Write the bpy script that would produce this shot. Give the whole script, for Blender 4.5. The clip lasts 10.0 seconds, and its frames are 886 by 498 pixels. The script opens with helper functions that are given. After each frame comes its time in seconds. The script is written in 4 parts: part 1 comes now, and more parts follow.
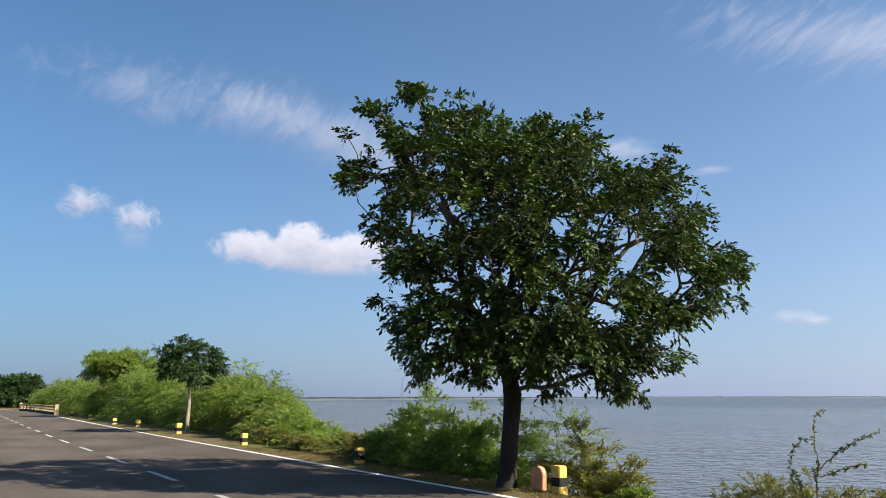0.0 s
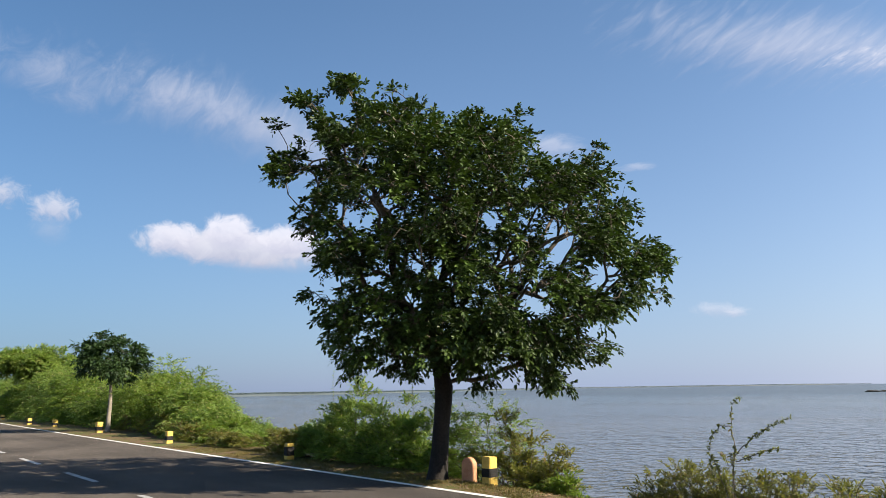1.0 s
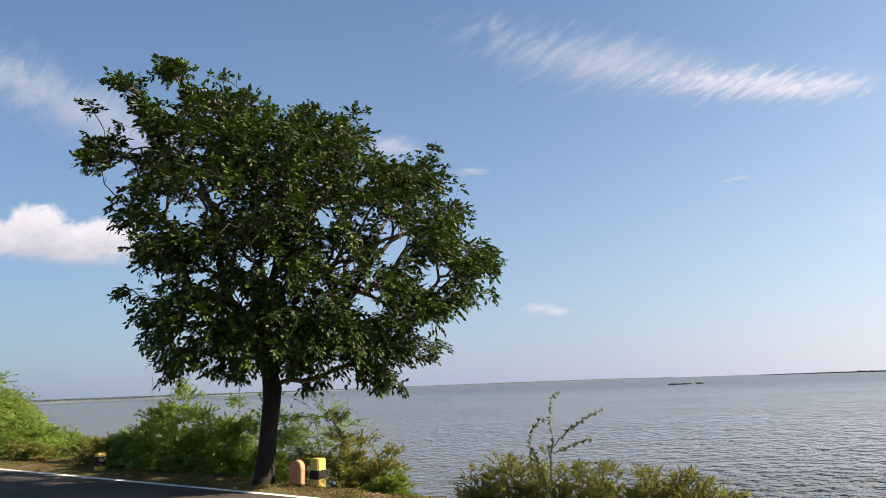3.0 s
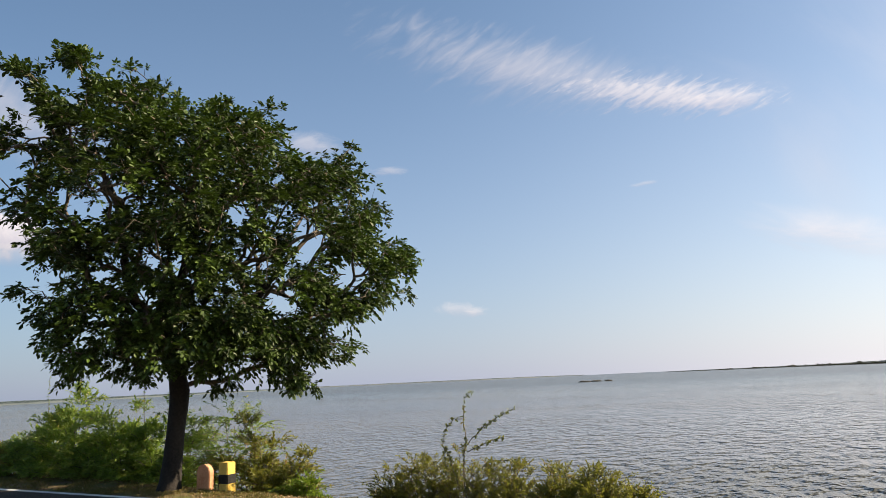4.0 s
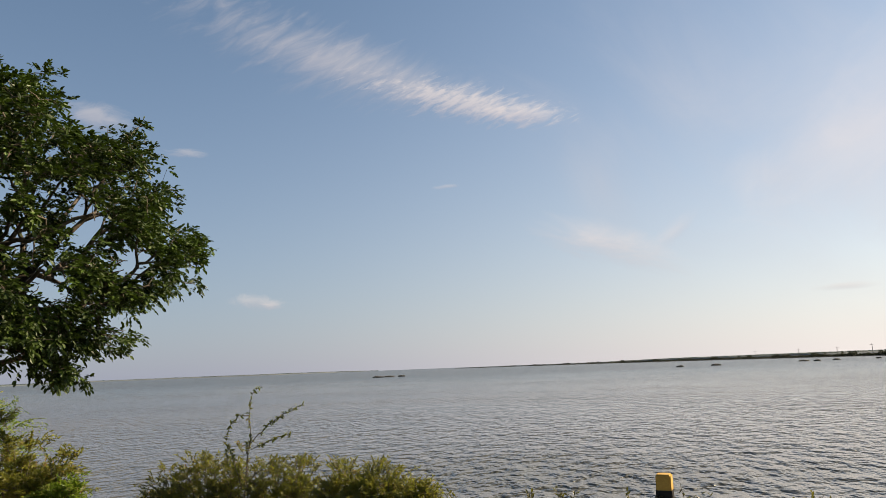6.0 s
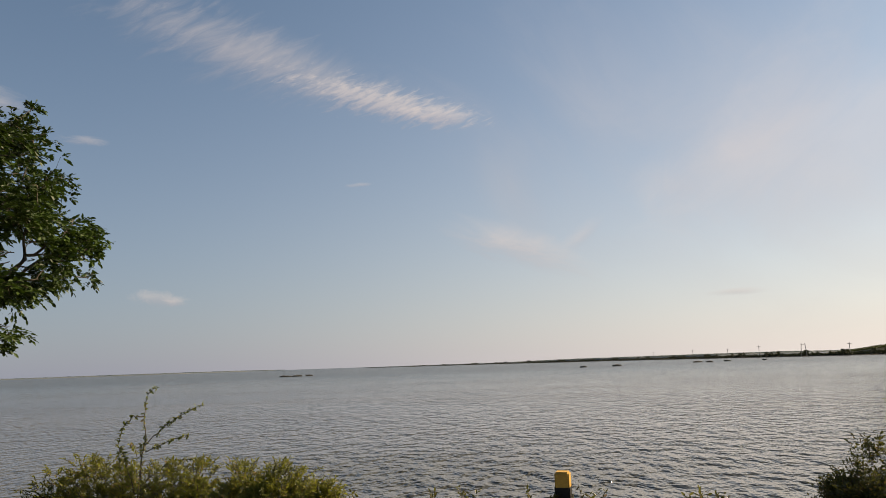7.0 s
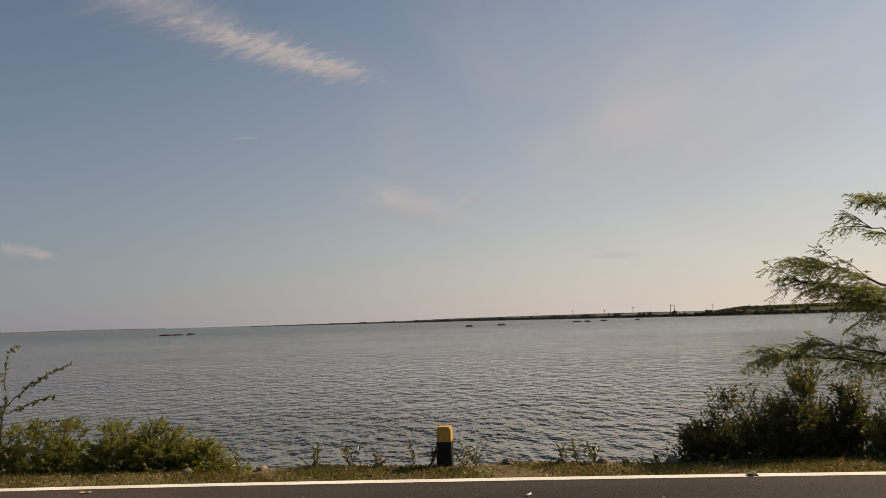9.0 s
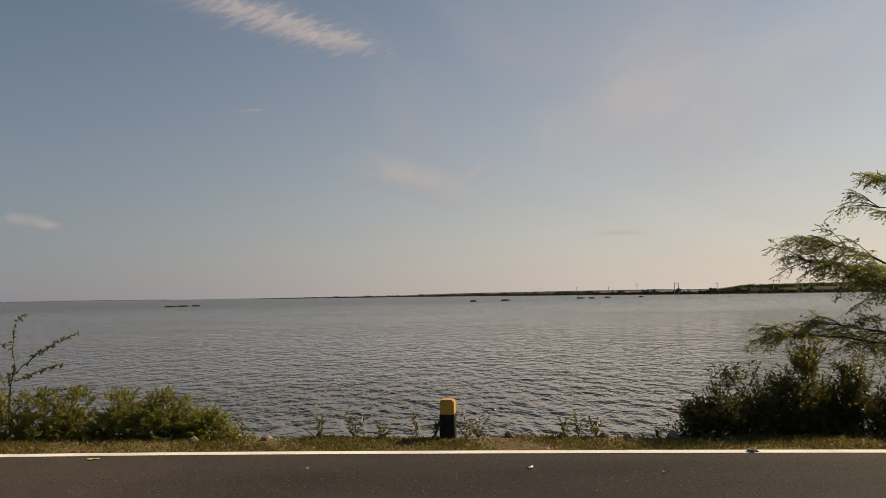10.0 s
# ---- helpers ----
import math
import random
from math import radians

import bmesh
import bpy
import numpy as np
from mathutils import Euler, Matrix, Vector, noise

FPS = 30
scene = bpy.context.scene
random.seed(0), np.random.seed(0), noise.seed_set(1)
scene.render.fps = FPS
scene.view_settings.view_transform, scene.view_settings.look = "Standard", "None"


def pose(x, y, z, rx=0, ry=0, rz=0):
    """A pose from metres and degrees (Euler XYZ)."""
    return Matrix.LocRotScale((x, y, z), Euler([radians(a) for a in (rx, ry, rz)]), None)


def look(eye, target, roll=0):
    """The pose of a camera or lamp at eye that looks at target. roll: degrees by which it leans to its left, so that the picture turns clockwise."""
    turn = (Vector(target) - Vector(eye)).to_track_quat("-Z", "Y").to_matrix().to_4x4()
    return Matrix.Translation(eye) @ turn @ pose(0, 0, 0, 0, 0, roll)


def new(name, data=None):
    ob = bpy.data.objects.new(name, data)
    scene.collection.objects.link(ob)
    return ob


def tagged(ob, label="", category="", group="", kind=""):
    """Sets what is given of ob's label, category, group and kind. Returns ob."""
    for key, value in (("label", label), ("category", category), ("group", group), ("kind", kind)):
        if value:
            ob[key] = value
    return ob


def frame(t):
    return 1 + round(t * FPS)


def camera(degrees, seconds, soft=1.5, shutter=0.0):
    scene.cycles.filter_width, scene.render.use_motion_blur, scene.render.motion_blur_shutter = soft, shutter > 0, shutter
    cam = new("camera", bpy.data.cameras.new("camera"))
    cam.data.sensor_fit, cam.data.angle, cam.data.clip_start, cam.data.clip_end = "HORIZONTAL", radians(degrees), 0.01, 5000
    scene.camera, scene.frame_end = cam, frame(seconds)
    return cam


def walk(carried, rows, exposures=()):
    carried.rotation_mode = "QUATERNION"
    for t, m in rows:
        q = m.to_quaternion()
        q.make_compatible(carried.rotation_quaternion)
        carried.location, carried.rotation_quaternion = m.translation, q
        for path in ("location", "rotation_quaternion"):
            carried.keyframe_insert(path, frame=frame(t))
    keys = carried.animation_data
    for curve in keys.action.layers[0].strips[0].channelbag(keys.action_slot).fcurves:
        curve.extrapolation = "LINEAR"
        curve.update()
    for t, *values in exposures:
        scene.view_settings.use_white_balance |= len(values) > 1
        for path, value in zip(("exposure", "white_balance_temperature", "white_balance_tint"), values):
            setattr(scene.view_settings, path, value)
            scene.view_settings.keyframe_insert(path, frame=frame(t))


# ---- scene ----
import functools

# ---------------------------------------------------------------- camera
cam = camera(62.5, 10.0, soft=0.55)
EYE_Z = 1.6
PATH = [
    (0.0, -0.112, -0.176, 0.009, 55.70, 11.46, 0.0), (0.5, -0.112, -0.181, -0.001, 53.21, 11.18, -0.19),
    (1.0, -0.119, -0.158, 0.005, 50.30, 10.92, -0.88), (1.5, -0.170, -0.105, 0.013, 47.67, 10.77, -0.91),
    (2.0, -0.123, -0.116, -0.001, 44.48, 10.47, -1.30), (2.5, -0.121, -0.096, -0.002, 40.63, 10.56, -1.70),
    (4.0, -0.108, -0.059, 0.009, 30.76, 10.26, -2.67), (4.5, -0.104, -0.076, 0.008, 26.50, 10.04, -2.85),
    (5.0, -0.089, -0.051, 0.011, 23.12, 9.60, -2.92), (5.5, -0.072, -0.046, 0.017, 18.98, 9.31, -2.57),
    (7.0, -0.018, -0.025, 0.018, 8.12, 8.95, -2.00), (7.5, -0.012, -0.016, 0.016, 4.40, 8.60, -2.02),
    (8.0, -0.008, -0.010, 0.017, 1.18, 8.57, -1.98), (8.5, -0.003, -0.010, 0.023, -0.03, 8.02, -1.89),
    (9.0, 0.008, 0.004, 0.006, -0.42, 5.51, -1.81), (9.5, 0.003, 0.003, 0.002, -0.51, 3.97, -1.36),
    (10.0, 0.001, 0.001, -0.002, 0.0, 3.55, -1.09),
]


def stand(x, y, z, yaw, pitch, roll):
    """The camera's pose: turned by yaw, tilted up by pitch, then rolled about its own axis."""
    return pose(x, y, EYE_Z + z, 90 + pitch, 0, yaw) @ pose(0, 0, 0, 0, 0, roll)


EXPOSURES = [(0.0, 1.30, 6100, 10), (2.5, 1.37, 6550, 11), (4.5, 1.33, 7150, 12), (5.5, 1.15, 7300, 12), (7.5, 0.66, 7800, 13), (9.0, 0.40, 8100, 14), (10.0, 0.33, 8250, 14)]
walk(cam, [(t, stand(*row)) for t, *row in PATH], EXPOSURES)

# ---------------------------------------------------------------- light
SUN_AZ, SUN_EL = 57.5, 34.0        # clockwise from +y, above the horizon
sun_way = Vector((math.sin(radians(SUN_AZ)) * math.cos(radians(SUN_EL)), math.cos(radians(SUN_AZ)) * math.cos(radians(SUN_EL)), math.sin(radians(SUN_EL))))
sun = new("sun", bpy.data.lights.new("sun", "SUN"))
sun.data.energy, sun.data.angle, sun.data.color = 5.0, radians(0.53), (1.0, 0.87, 0.68)
sun.matrix_world = look(sun_way * 60, (0, 0, 0))

world = bpy.data.worlds.new("world")
scene.world = world
world.use_nodes = True
wt = world.node_tree
wt.nodes.clear()


def wired(tree, kind, sockets=(), **settings):
    """A node with its settings, its inputs filled by values or linked to sockets; gives its first output."""
    node = tree.nodes.new(kind)
    for key, value in settings.items():
        setattr(node, key, value)
    for key, value in dict(sockets).items():
        if isinstance(value, bpy.types.NodeSocket):
            tree.links.new(value, node.inputs[key])
        else:
            node.inputs[key].default_value = value
    return node


def calc(tree, op, a, b=0.0, c=0.0):
    return wired(tree, "ShaderNodeMath", {0: a, 1: b, 2: c}, operation=op).outputs[0]


def smooth(tree, value, lo, hi, to_lo=0.0, to_hi=1.0):
    return wired(tree, "ShaderNodeMapRange", {"Value": value, "From Min": lo, "From Max": hi, "To Min": to_lo, "To Max": to_hi},
                 interpolation_type="SMOOTHSTEP").outputs[0]


def mixed(tree, factor, a, b, blend="MIX"):
    node = tree.nodes.new("ShaderNodeMix")
    node.data_type, node.blend_type = "RGBA", blend
    for key, value in ((0, factor), (6, a), (7, b)):
        if isinstance(value, bpy.types.NodeSocket):
            tree.links.new(value, node.inputs[key])
        else:
            node.inputs[key].default_value = value
    return node.outputs[2]


sky = wired(wt, "ShaderNodeTexSky", sky_type="NISHITA", sun_disc=False, sun_elevation=radians(SUN_EL), sun_rotation=radians(SUN_AZ),
            altitude=20.0, air_density=1.0, dust_density=0.5, ozone_density=2.0).outputs[0]
ways = wt.nodes.new("ShaderNodeTexCoord").outputs["Generated"]
split = wired(wt, "ShaderNodeSeparateXYZ", {0: ways})
AZ = calc(wt, "MULTIPLY", calc(wt, "ARCTAN2", calc(wt, "MULTIPLY", split.outputs[0], -1.0), split.outputs[1]), 57.29578)
EL = calc(wt, "MULTIPLY", calc(wt, "ARCSINE", split.outputs[2]), 57.29578)

# low haze over the lake, warmer and brighter towards the sun, on both sides of it
turned = calc(wt, "ABSOLUTE", calc(wt, "ADD", AZ, 66.0))
turned = calc(wt, "MINIMUM", turned, calc(wt, "SUBTRACT", 360.0, turned))
warm = smooth(wt, turned, 108.0, 28.0)
cool = mixed(wt, smooth(wt, turned, 156.0, 103.0), (1.45, 1.86, 2.95, 1), (2.7, 3.1, 4.4, 1))
haze = mixed(wt, warm, cool, (8.25, 7.95, 8.5, 1))
thick = calc(wt, "MULTIPLY", calc(wt, "EXPONENT", calc(wt, "MULTIPLY", calc(wt, "MAXIMUM", EL, 0.0), -0.065)), 0.88)
clear = mixed(wt, smooth(wt, turned, 158.0, 112.0), (0.58, 0.82, 0.92, 1), (0.75, 0.96, 1.03, 1))
colour = mixed(wt, thick, mixed(wt, 1.0, sky, clear, "MULTIPLY"), haze)
cloud_count = 0


def cloud(az, el, wide, high, tilt, soft, grain, stretch, comb, ragged, opacity, light):
    """A cloud far off in the sky: azimuth to the left of +y and elevation of its centre, half width and half height, tilt (degrees), softness of
    the edge, grain size, stretch and tilt of the grain, how ragged, opacity, brightness."""
    global colour, cloud_count
    cloud_count += 1
    ct, st = math.cos(radians(tilt)), math.sin(radians(tilt))
    cg, sg = math.cos(radians(comb)), math.sin(radians(comb))
    da, de = calc(wt, "SUBTRACT", AZ, az), calc(wt, "SUBTRACT", EL, el)
    along = calc(wt, "MULTIPLY_ADD", de, st, calc(wt, "MULTIPLY", da, ct))
    across = calc(wt, "MULTIPLY_ADD", de, ct, calc(wt, "MULTIPLY", da, -st))
    gx = calc(wt, "MULTIPLY_ADD", de, sg, calc(wt, "MULTIPLY", da, cg))
    gy = calc(wt, "MULTIPLY_ADD", de, cg, calc(wt, "MULTIPLY", da, -sg))
    place = wired(wt, "ShaderNodeCombineXYZ", {0: calc(wt, "DIVIDE", gx, grain * stretch), 1: calc(wt, "DIVIDE", gy, grain), 2: cloud_count * 7.3}).outputs[0]
    rough = wired(wt, "ShaderNodeTexNoise", {"Vector": place, "Scale": 1.0, "Detail": 7.0, "Roughness": 0.62, "Distortion": 0.7}).outputs[0]
    q = calc(wt, "SQRT", calc(wt, "ADD", calc(wt, "POWER", calc(wt, "ABSOLUTE", calc(wt, "DIVIDE", along, wide)), 2.0),
                              calc(wt, "POWER", calc(wt, "ABSOLUTE", calc(wt, "DIVIDE", across, high)), 2.0)))
    body = calc(wt, "ADD", calc(wt, "SUBTRACT", 1.0, q), calc(wt, "MULTIPLY", calc(wt, "SUBTRACT", rough, 0.5), 2.4 * ragged))
    cover = calc(wt, "MULTIPLY", smooth(wt, body, 0.0, soft), opacity)
    lit = smooth(wt, calc(wt, "ADD", calc(wt, "DIVIDE", across, high), calc(wt, "MULTIPLY", calc(wt, "SUBTRACT", rough, 0.5), 1.2)), -0.9, 0.5)
    white = mixed(wt, lit, (4.2 * light, 4.2 * light, 5.05 * light, 1.0), (6.7 * light, 6.4 * light, 6.7 * light, 1.0))
    colour = mixed(wt, cover, colour, white)


# veils towards the sun
cloud(-14.0, 15.0, 28.0, 14.0, 20, 1.6, 11.0, 1.6, 30, 0.7, 0.38, 0.98)
cloud(-22.5, 14.5, 17.0, 7.0, -16, 0.8, 5.0, 1.6, -20, 0.5, 0.22, 1.08)
cloud(2.5, 13.5, 3.2, 6.5, -20, 1.6, 6.0, 1.4, 70, 0.4, 0.24, 0.9)
cloud(-17.0, 17.0, 14.0, 4.6, -38, 1.6, 3.5, 2.4, -40, 0.6, 0.26, 1.06)
cloud(-9.5, 12.5, 3.0, 4.0, -70, 1.5, 2.2, 1.8, -60, 0.5, 0.24, 1.02)
# the high veil on the side away from the sun
cloud(66.0, 20.2, 14.0, 3.6, 14, 1.5, 3.0, 1.6, -50, 0.75, 0.42, 0.84)
cloud(61.5, 18.6, 7.5, 3.0, 22, 1.4, 4.0, 1.4, 10, 0.5, 0.36, 0.84)
cloud(79.0, 21.8, 9.0, 2.6, 8, 1.5, 1.7, 1.6, -40, 1.0, 0.34, 0.84)
cloud(69.0, 21.4, 9.0, 2.2, 10, 1.3, 1.1, 2.2, -55, 1.0, 0.30, 0.9)
# the heap cloud with a flat base and three heads
cloud(66.2, 10.8, 8.0, 1.6, 1, 0.55, 1.6, 1.2, 0, 0.42, 0.90, 0.87)
cloud(66.9, 12.0, 2.4, 1.6, 0, 0.5, 1.0, 1.0, 0, 0.42, 0.90, 0.97)
cloud(62.4, 11.5, 3.4, 1.4, 0, 0.5, 1.0, 1.0, 0, 0.42, 0.85, 0.97)
cloud(71.0, 11.4, 2.6, 1.35, 0, 0.5, 1.0, 1.0, 0, 0.42, 0.85, 0.95)
cloud(63.5, 9.7, 5.0, 0.9, 0, 1.2, 2.2, 1.6, 0, 0.4, 0.45, 0.78)
cloud(82.8, 13.5, 2.3, 1.3, 0, 0.9, 1.1, 1.0, 0, 0.7, 0.72, 0.86)
cloud(79.0, 12.8, 1.9, 1.3, 0, 0.9, 1.0, 1.0, 0, 0.7, 0.70, 0.88)
cloud(79.2, 11.4, 1.5, 1.2, 0, 1.2, 1.5, 1.0, 0, 0.5, 0.22, 0.8)
# the combed streak of ice cloud
cloud(19.0, 22.5, 14.0, 2.9, 15, 1.6, 2.4, 2.4, -25, 0.6, 0.36, 0.9)
cloud(25.0, 24.0, 14.5, 3.0, 15, 1.4, 0.85, 4.5, -27, 0.85, 0.38, 0.9)
cloud(13.0, 20.5, 9.5, 1.6, 12, 1.0, 0.42, 4.2, -20, 1.0, 0.62, 0.97)
cloud(8.2, 19.4, 4.2, 0.9, 6, 0.9, 0.5, 3.0, -12, 0.8, 0.50, 1.0)
# low wisps
cloud(2.0, 8.9, 7.0, 1.9, 17, 1.4, 2.2, 2.8, 20, 0.7, 0.60, 0.97)
cloud(-2.6, 9.3, 3.0, 1.0, -38, 1.4, 1.4, 2.4, -38, 0.5, 0.36, 0.98)
cloud(-13.6, 4.5, 2.4, 0.35, 0, 0.9, 1.0, 3.0, 0, 0.5, 0.35, 0.9)
cloud(29.6, 5.4, 2.3, 0.7, 4, 0.9, 0.8, 1.6, 0, 0.7, 0.36, 0.93)
cloud(28.5, 5.2, 1.0, 0.45, 0, 0.9, 0.6, 1.6, 0, 0.6, 0.42, 0.95)
cloud(41.0, 18.5, 3.2, 1.2, 10, 0.9, 1.1, 2.0, 0, 0.7, 0.40, 0.92)
cloud(35.0, 16.5, 1.7, 0.4, 0, 0.9, 0.6, 2.4, 0, 0.7, 0.30, 0.9)
cloud(14.6, 14.1, 1.3, 0.22, -4, 0.9, 0.8, 2.0, 0, 0.6, 0.28, 0.9)
wired(wt, "ShaderNodeOutputWorld", {0: wired(wt, "ShaderNodeBackground", {0: colour, 1: 0.06}).outputs[0]})


# ---------------------------------------------------------------- materials
def material(name):
    m = bpy.data.materials.new(name)
    m.use_nodes = True
    m.node_tree.nodes.clear()
    return m, m.node_tree


def noise_of(t, scale, detail=4.0, stretch=(1, 1, 1), coords="Object", rough=0.55):
    at = t.nodes.new("ShaderNodeTexCoord").outputs[coords]
    at = wired(t, "ShaderNodeMapping", {0: at, "Scale": stretch}).outputs[0]
    return wired(t, "ShaderNodeTexNoise", {"Vector": at, "Scale": scale, "Detail": detail, "Roughness": rough}).outputs[0]


def finish(t, shader):
    wired(t, "ShaderNodeOutputMaterial", {0: shader})


def surface(name, dark, light, coarse, fine, rough, bump=0.3, depth=0.01, metal=0.0, specular=0.4):
    """A plain surface whose colour and relief vary at two scales (metres-wise: coarse and fine noise scales)."""
    m, t = material(name)
    big, small = noise_of(t, coarse), noise_of(t, fine, 6.0)
    both = calc(t, "ADD", calc(t, "MULTIPLY", big, 0.55), calc(t, "MULTIPLY", small, 0.45))
    tone = mixed(t, smooth(t, both, 0.32, 0.68), (*dark, 1), (*light, 1))
    relief = wired(t, "ShaderNodeBump", {"Strength": bump, "Distance": depth, "Height": both}).outputs[0]
    finish(t, wired(t, "ShaderNodeBsdfPrincipled", {"Base Color": tone, "Roughness": rough, "Metallic": metal, "Specular IOR Level": specular, "Normal": relief}).outputs[0])
    return m


def leafy(name, dark, light, old=None, through_light=0.35, rough=0.5, gloss=0.35, single=0.6):
    """Leaves: each one (each island) has its own green; some light passes through the blade."""
    m, t = material(name)
    pick = t.nodes.new("ShaderNodeNewGeometry").outputs["Random Per Island"]
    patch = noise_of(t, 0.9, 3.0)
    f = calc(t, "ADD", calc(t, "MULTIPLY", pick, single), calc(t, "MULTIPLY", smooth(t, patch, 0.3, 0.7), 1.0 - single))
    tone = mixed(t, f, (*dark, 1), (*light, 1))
    if old:
        tone = mixed(t, smooth(t, calc(t, "FRACT", calc(t, "MULTIPLY", pick, 17.3)), 0.86, 0.95), tone, (*old, 1))
    face = wired(t, "ShaderNodeBsdfPrincipled", {"Base Color": tone, "Roughness": rough, "Specular IOR Level": gloss}).outputs[0]
    back = wired(t, "ShaderNodeBsdfTranslucent", {0: mixed(t, 0.5, tone, (light[0] * 1.5, light[1] * 1.6, light[2] * 0.8, 1))}).outputs[0]
    finish(t, wired(t, "ShaderNodeMixShader", {0: through_light, 1: face, 2: back}).outputs[0])
    return m


M_BARK = surface("bark", (0.006, 0.005, 0.004), (0.024, 0.019, 0.015), 3.0, 26.0, 0.9, 0.9, 0.03)
M_PALEBARK = surface("pale_bark", (0.13, 0.11, 0.085), (0.3, 0.26, 0.2), 4.0, 30.0, 0.9, 0.5, 0.01)
M_TWIG = surface("twig_bark", (0.05, 0.04, 0.03), (0.13, 0.105, 0.075), 4.0, 30.0, 0.85)
# near-black to yellow-green patches put the crown's shade and sunlit clumps into colour
M_LEAF = leafy("shade_patched_leaf", (0.003, 0.007, 0.003), (0.066, 0.112, 0.015), None, 0.10, 0.5, 0.26, 0.42)
M_SHRUB = leafy("shrub_leaf", (0.06, 0.105, 0.014), (0.18, 0.25, 0.036), (0.22, 0.18, 0.05), 0.55)
M_FEATHER = leafy("feathery_leaf", (0.04, 0.055, 0.014), (0.15, 0.16, 0.04), (0.2, 0.14, 0.05), 0.55)
M_BUSH = leafy("bush_leaf", (0.020, 0.024, 0.008), (0.125, 0.115, 0.032), (0.18, 0.10, 0.04), 0.42, 0.4)
M_DRY = leafy("drying_leaf", (0.036, 0.045, 0.011), (0.22, 0.218, 0.045), (0.18, 0.10, 0.035), 0.46)
M_DARKLEAF = leafy("dark_leaf", (0.014, 0.032, 0.01), (0.042, 0.078, 0.018), None, 0.22)
M_GRASS = leafy("grass_blade", (0.052, 0.048, 0.012), (0.15, 0.125, 0.03), (0.22, 0.14, 0.06), 0.3, 0.6)
M_LITTER = leafy("leaf_litter", (0.13, 0.065, 0.028), (0.30, 0.18, 0.085), (0.48, 0.37, 0.24), 0.15, 0.7)
# pale blue-grey instead of green: the haze over the lake is in this leaf colour
M_HAZEWOOD = leafy("hazed_far_leaf", (0.075, 0.10, 0.11), (0.10, 0.13, 0.138), None, 0.2, 0.8)
M_FARSCRUB = leafy("far_scrub", (0.010, 0.014, 0.009), (0.03, 0.034, 0.018), None, 0.15, 0.8)
M_STONE = surface("field_stone", (0.11, 0.085, 0.065), (0.28, 0.22, 0.17), 5.0, 40.0, 0.9, 0.7)
M_YELLOW = surface("yellow_paint", (0.44, 0.28, 0.045), (0.64, 0.45, 0.10), 6.0, 60.0, 0.6, 0.25, 0.004)
M_BLACK = surface("black_paint", (0.006, 0.006, 0.006), (0.024, 0.022, 0.021), 6.0, 60.0, 0.7, 0.25, 0.004, specular=0.2)
# darker copy of the yellow paint: shade on the nearest stone's front, in the colour
M_SHADEYELLOW = surface("shaded_yellow_paint", (0.38, 0.20, 0.035), (0.54, 0.33, 0.065), 6.0, 60.0, 0.75, 0.25, 0.004)
M_ORANGE = surface("faded_orange_paint", (0.38, 0.165, 0.08), (0.55, 0.29, 0.16), 7.0, 50.0, 0.75, 0.3, 0.004)
M_WHITE = surface("road_paint", (0.50, 0.48, 0.44), (0.80, 0.79, 0.75), 1.3, 45.0, 0.7, 0.2, 0.004)
M_WHITEWASH = surface("whitewash", (0.34, 0.26, 0.13), (0.55, 0.44, 0.25), 2.0, 30.0, 0.8)
M_REDBROWN = surface("dark_red_paint", (0.10, 0.04, 0.03), (0.2, 0.08, 0.06), 2.0, 30.0, 0.8)
M_DASH = surface("worn_road_paint", (0.16, 0.155, 0.15), (0.5, 0.49, 0.47), 2.2, 45.0, 0.75, 0.2, 0.004)
M_THICKET = leafy("thicket_leaf", (0.032, 0.068, 0.018), (0.26, 0.35, 0.066), (0.29, 0.26, 0.08), 0.48)
M_HILL = surface("dry_hill", (0.022, 0.028, 0.012), (0.05, 0.055, 0.022), 0.05, 0.6, 0.95)
M_HILLSCRUB = leafy("hill_scrub", (0.022, 0.032, 0.010), (0.06, 0.07, 0.024), None, 0.2, 0.7)
# ground of the farthest shores, its colour greyed and blued for distance haze
M_HAZESHORE = surface("hazed_pale_shore", (0.09, 0.11, 0.115), (0.14, 0.155, 0.155), 0.02, 0.2, 0.95)
# wooded land with the same haze mixed into its base colour
M_HAZELAND = surface("hazed_wooded_land", (0.05, 0.066, 0.07), (0.078, 0.095, 0.098), 0.03, 0.4, 0.95)
M_POLE = surface("weathered_steel", (0.10, 0.10, 0.10), (0.2, 0.2, 0.2), 1.0, 10.0, 0.6)
M_MUD = surface("islet_mud", (0.012, 0.012, 0.010), (0.032, 0.03, 0.024), 0.4, 3.0, 0.9)


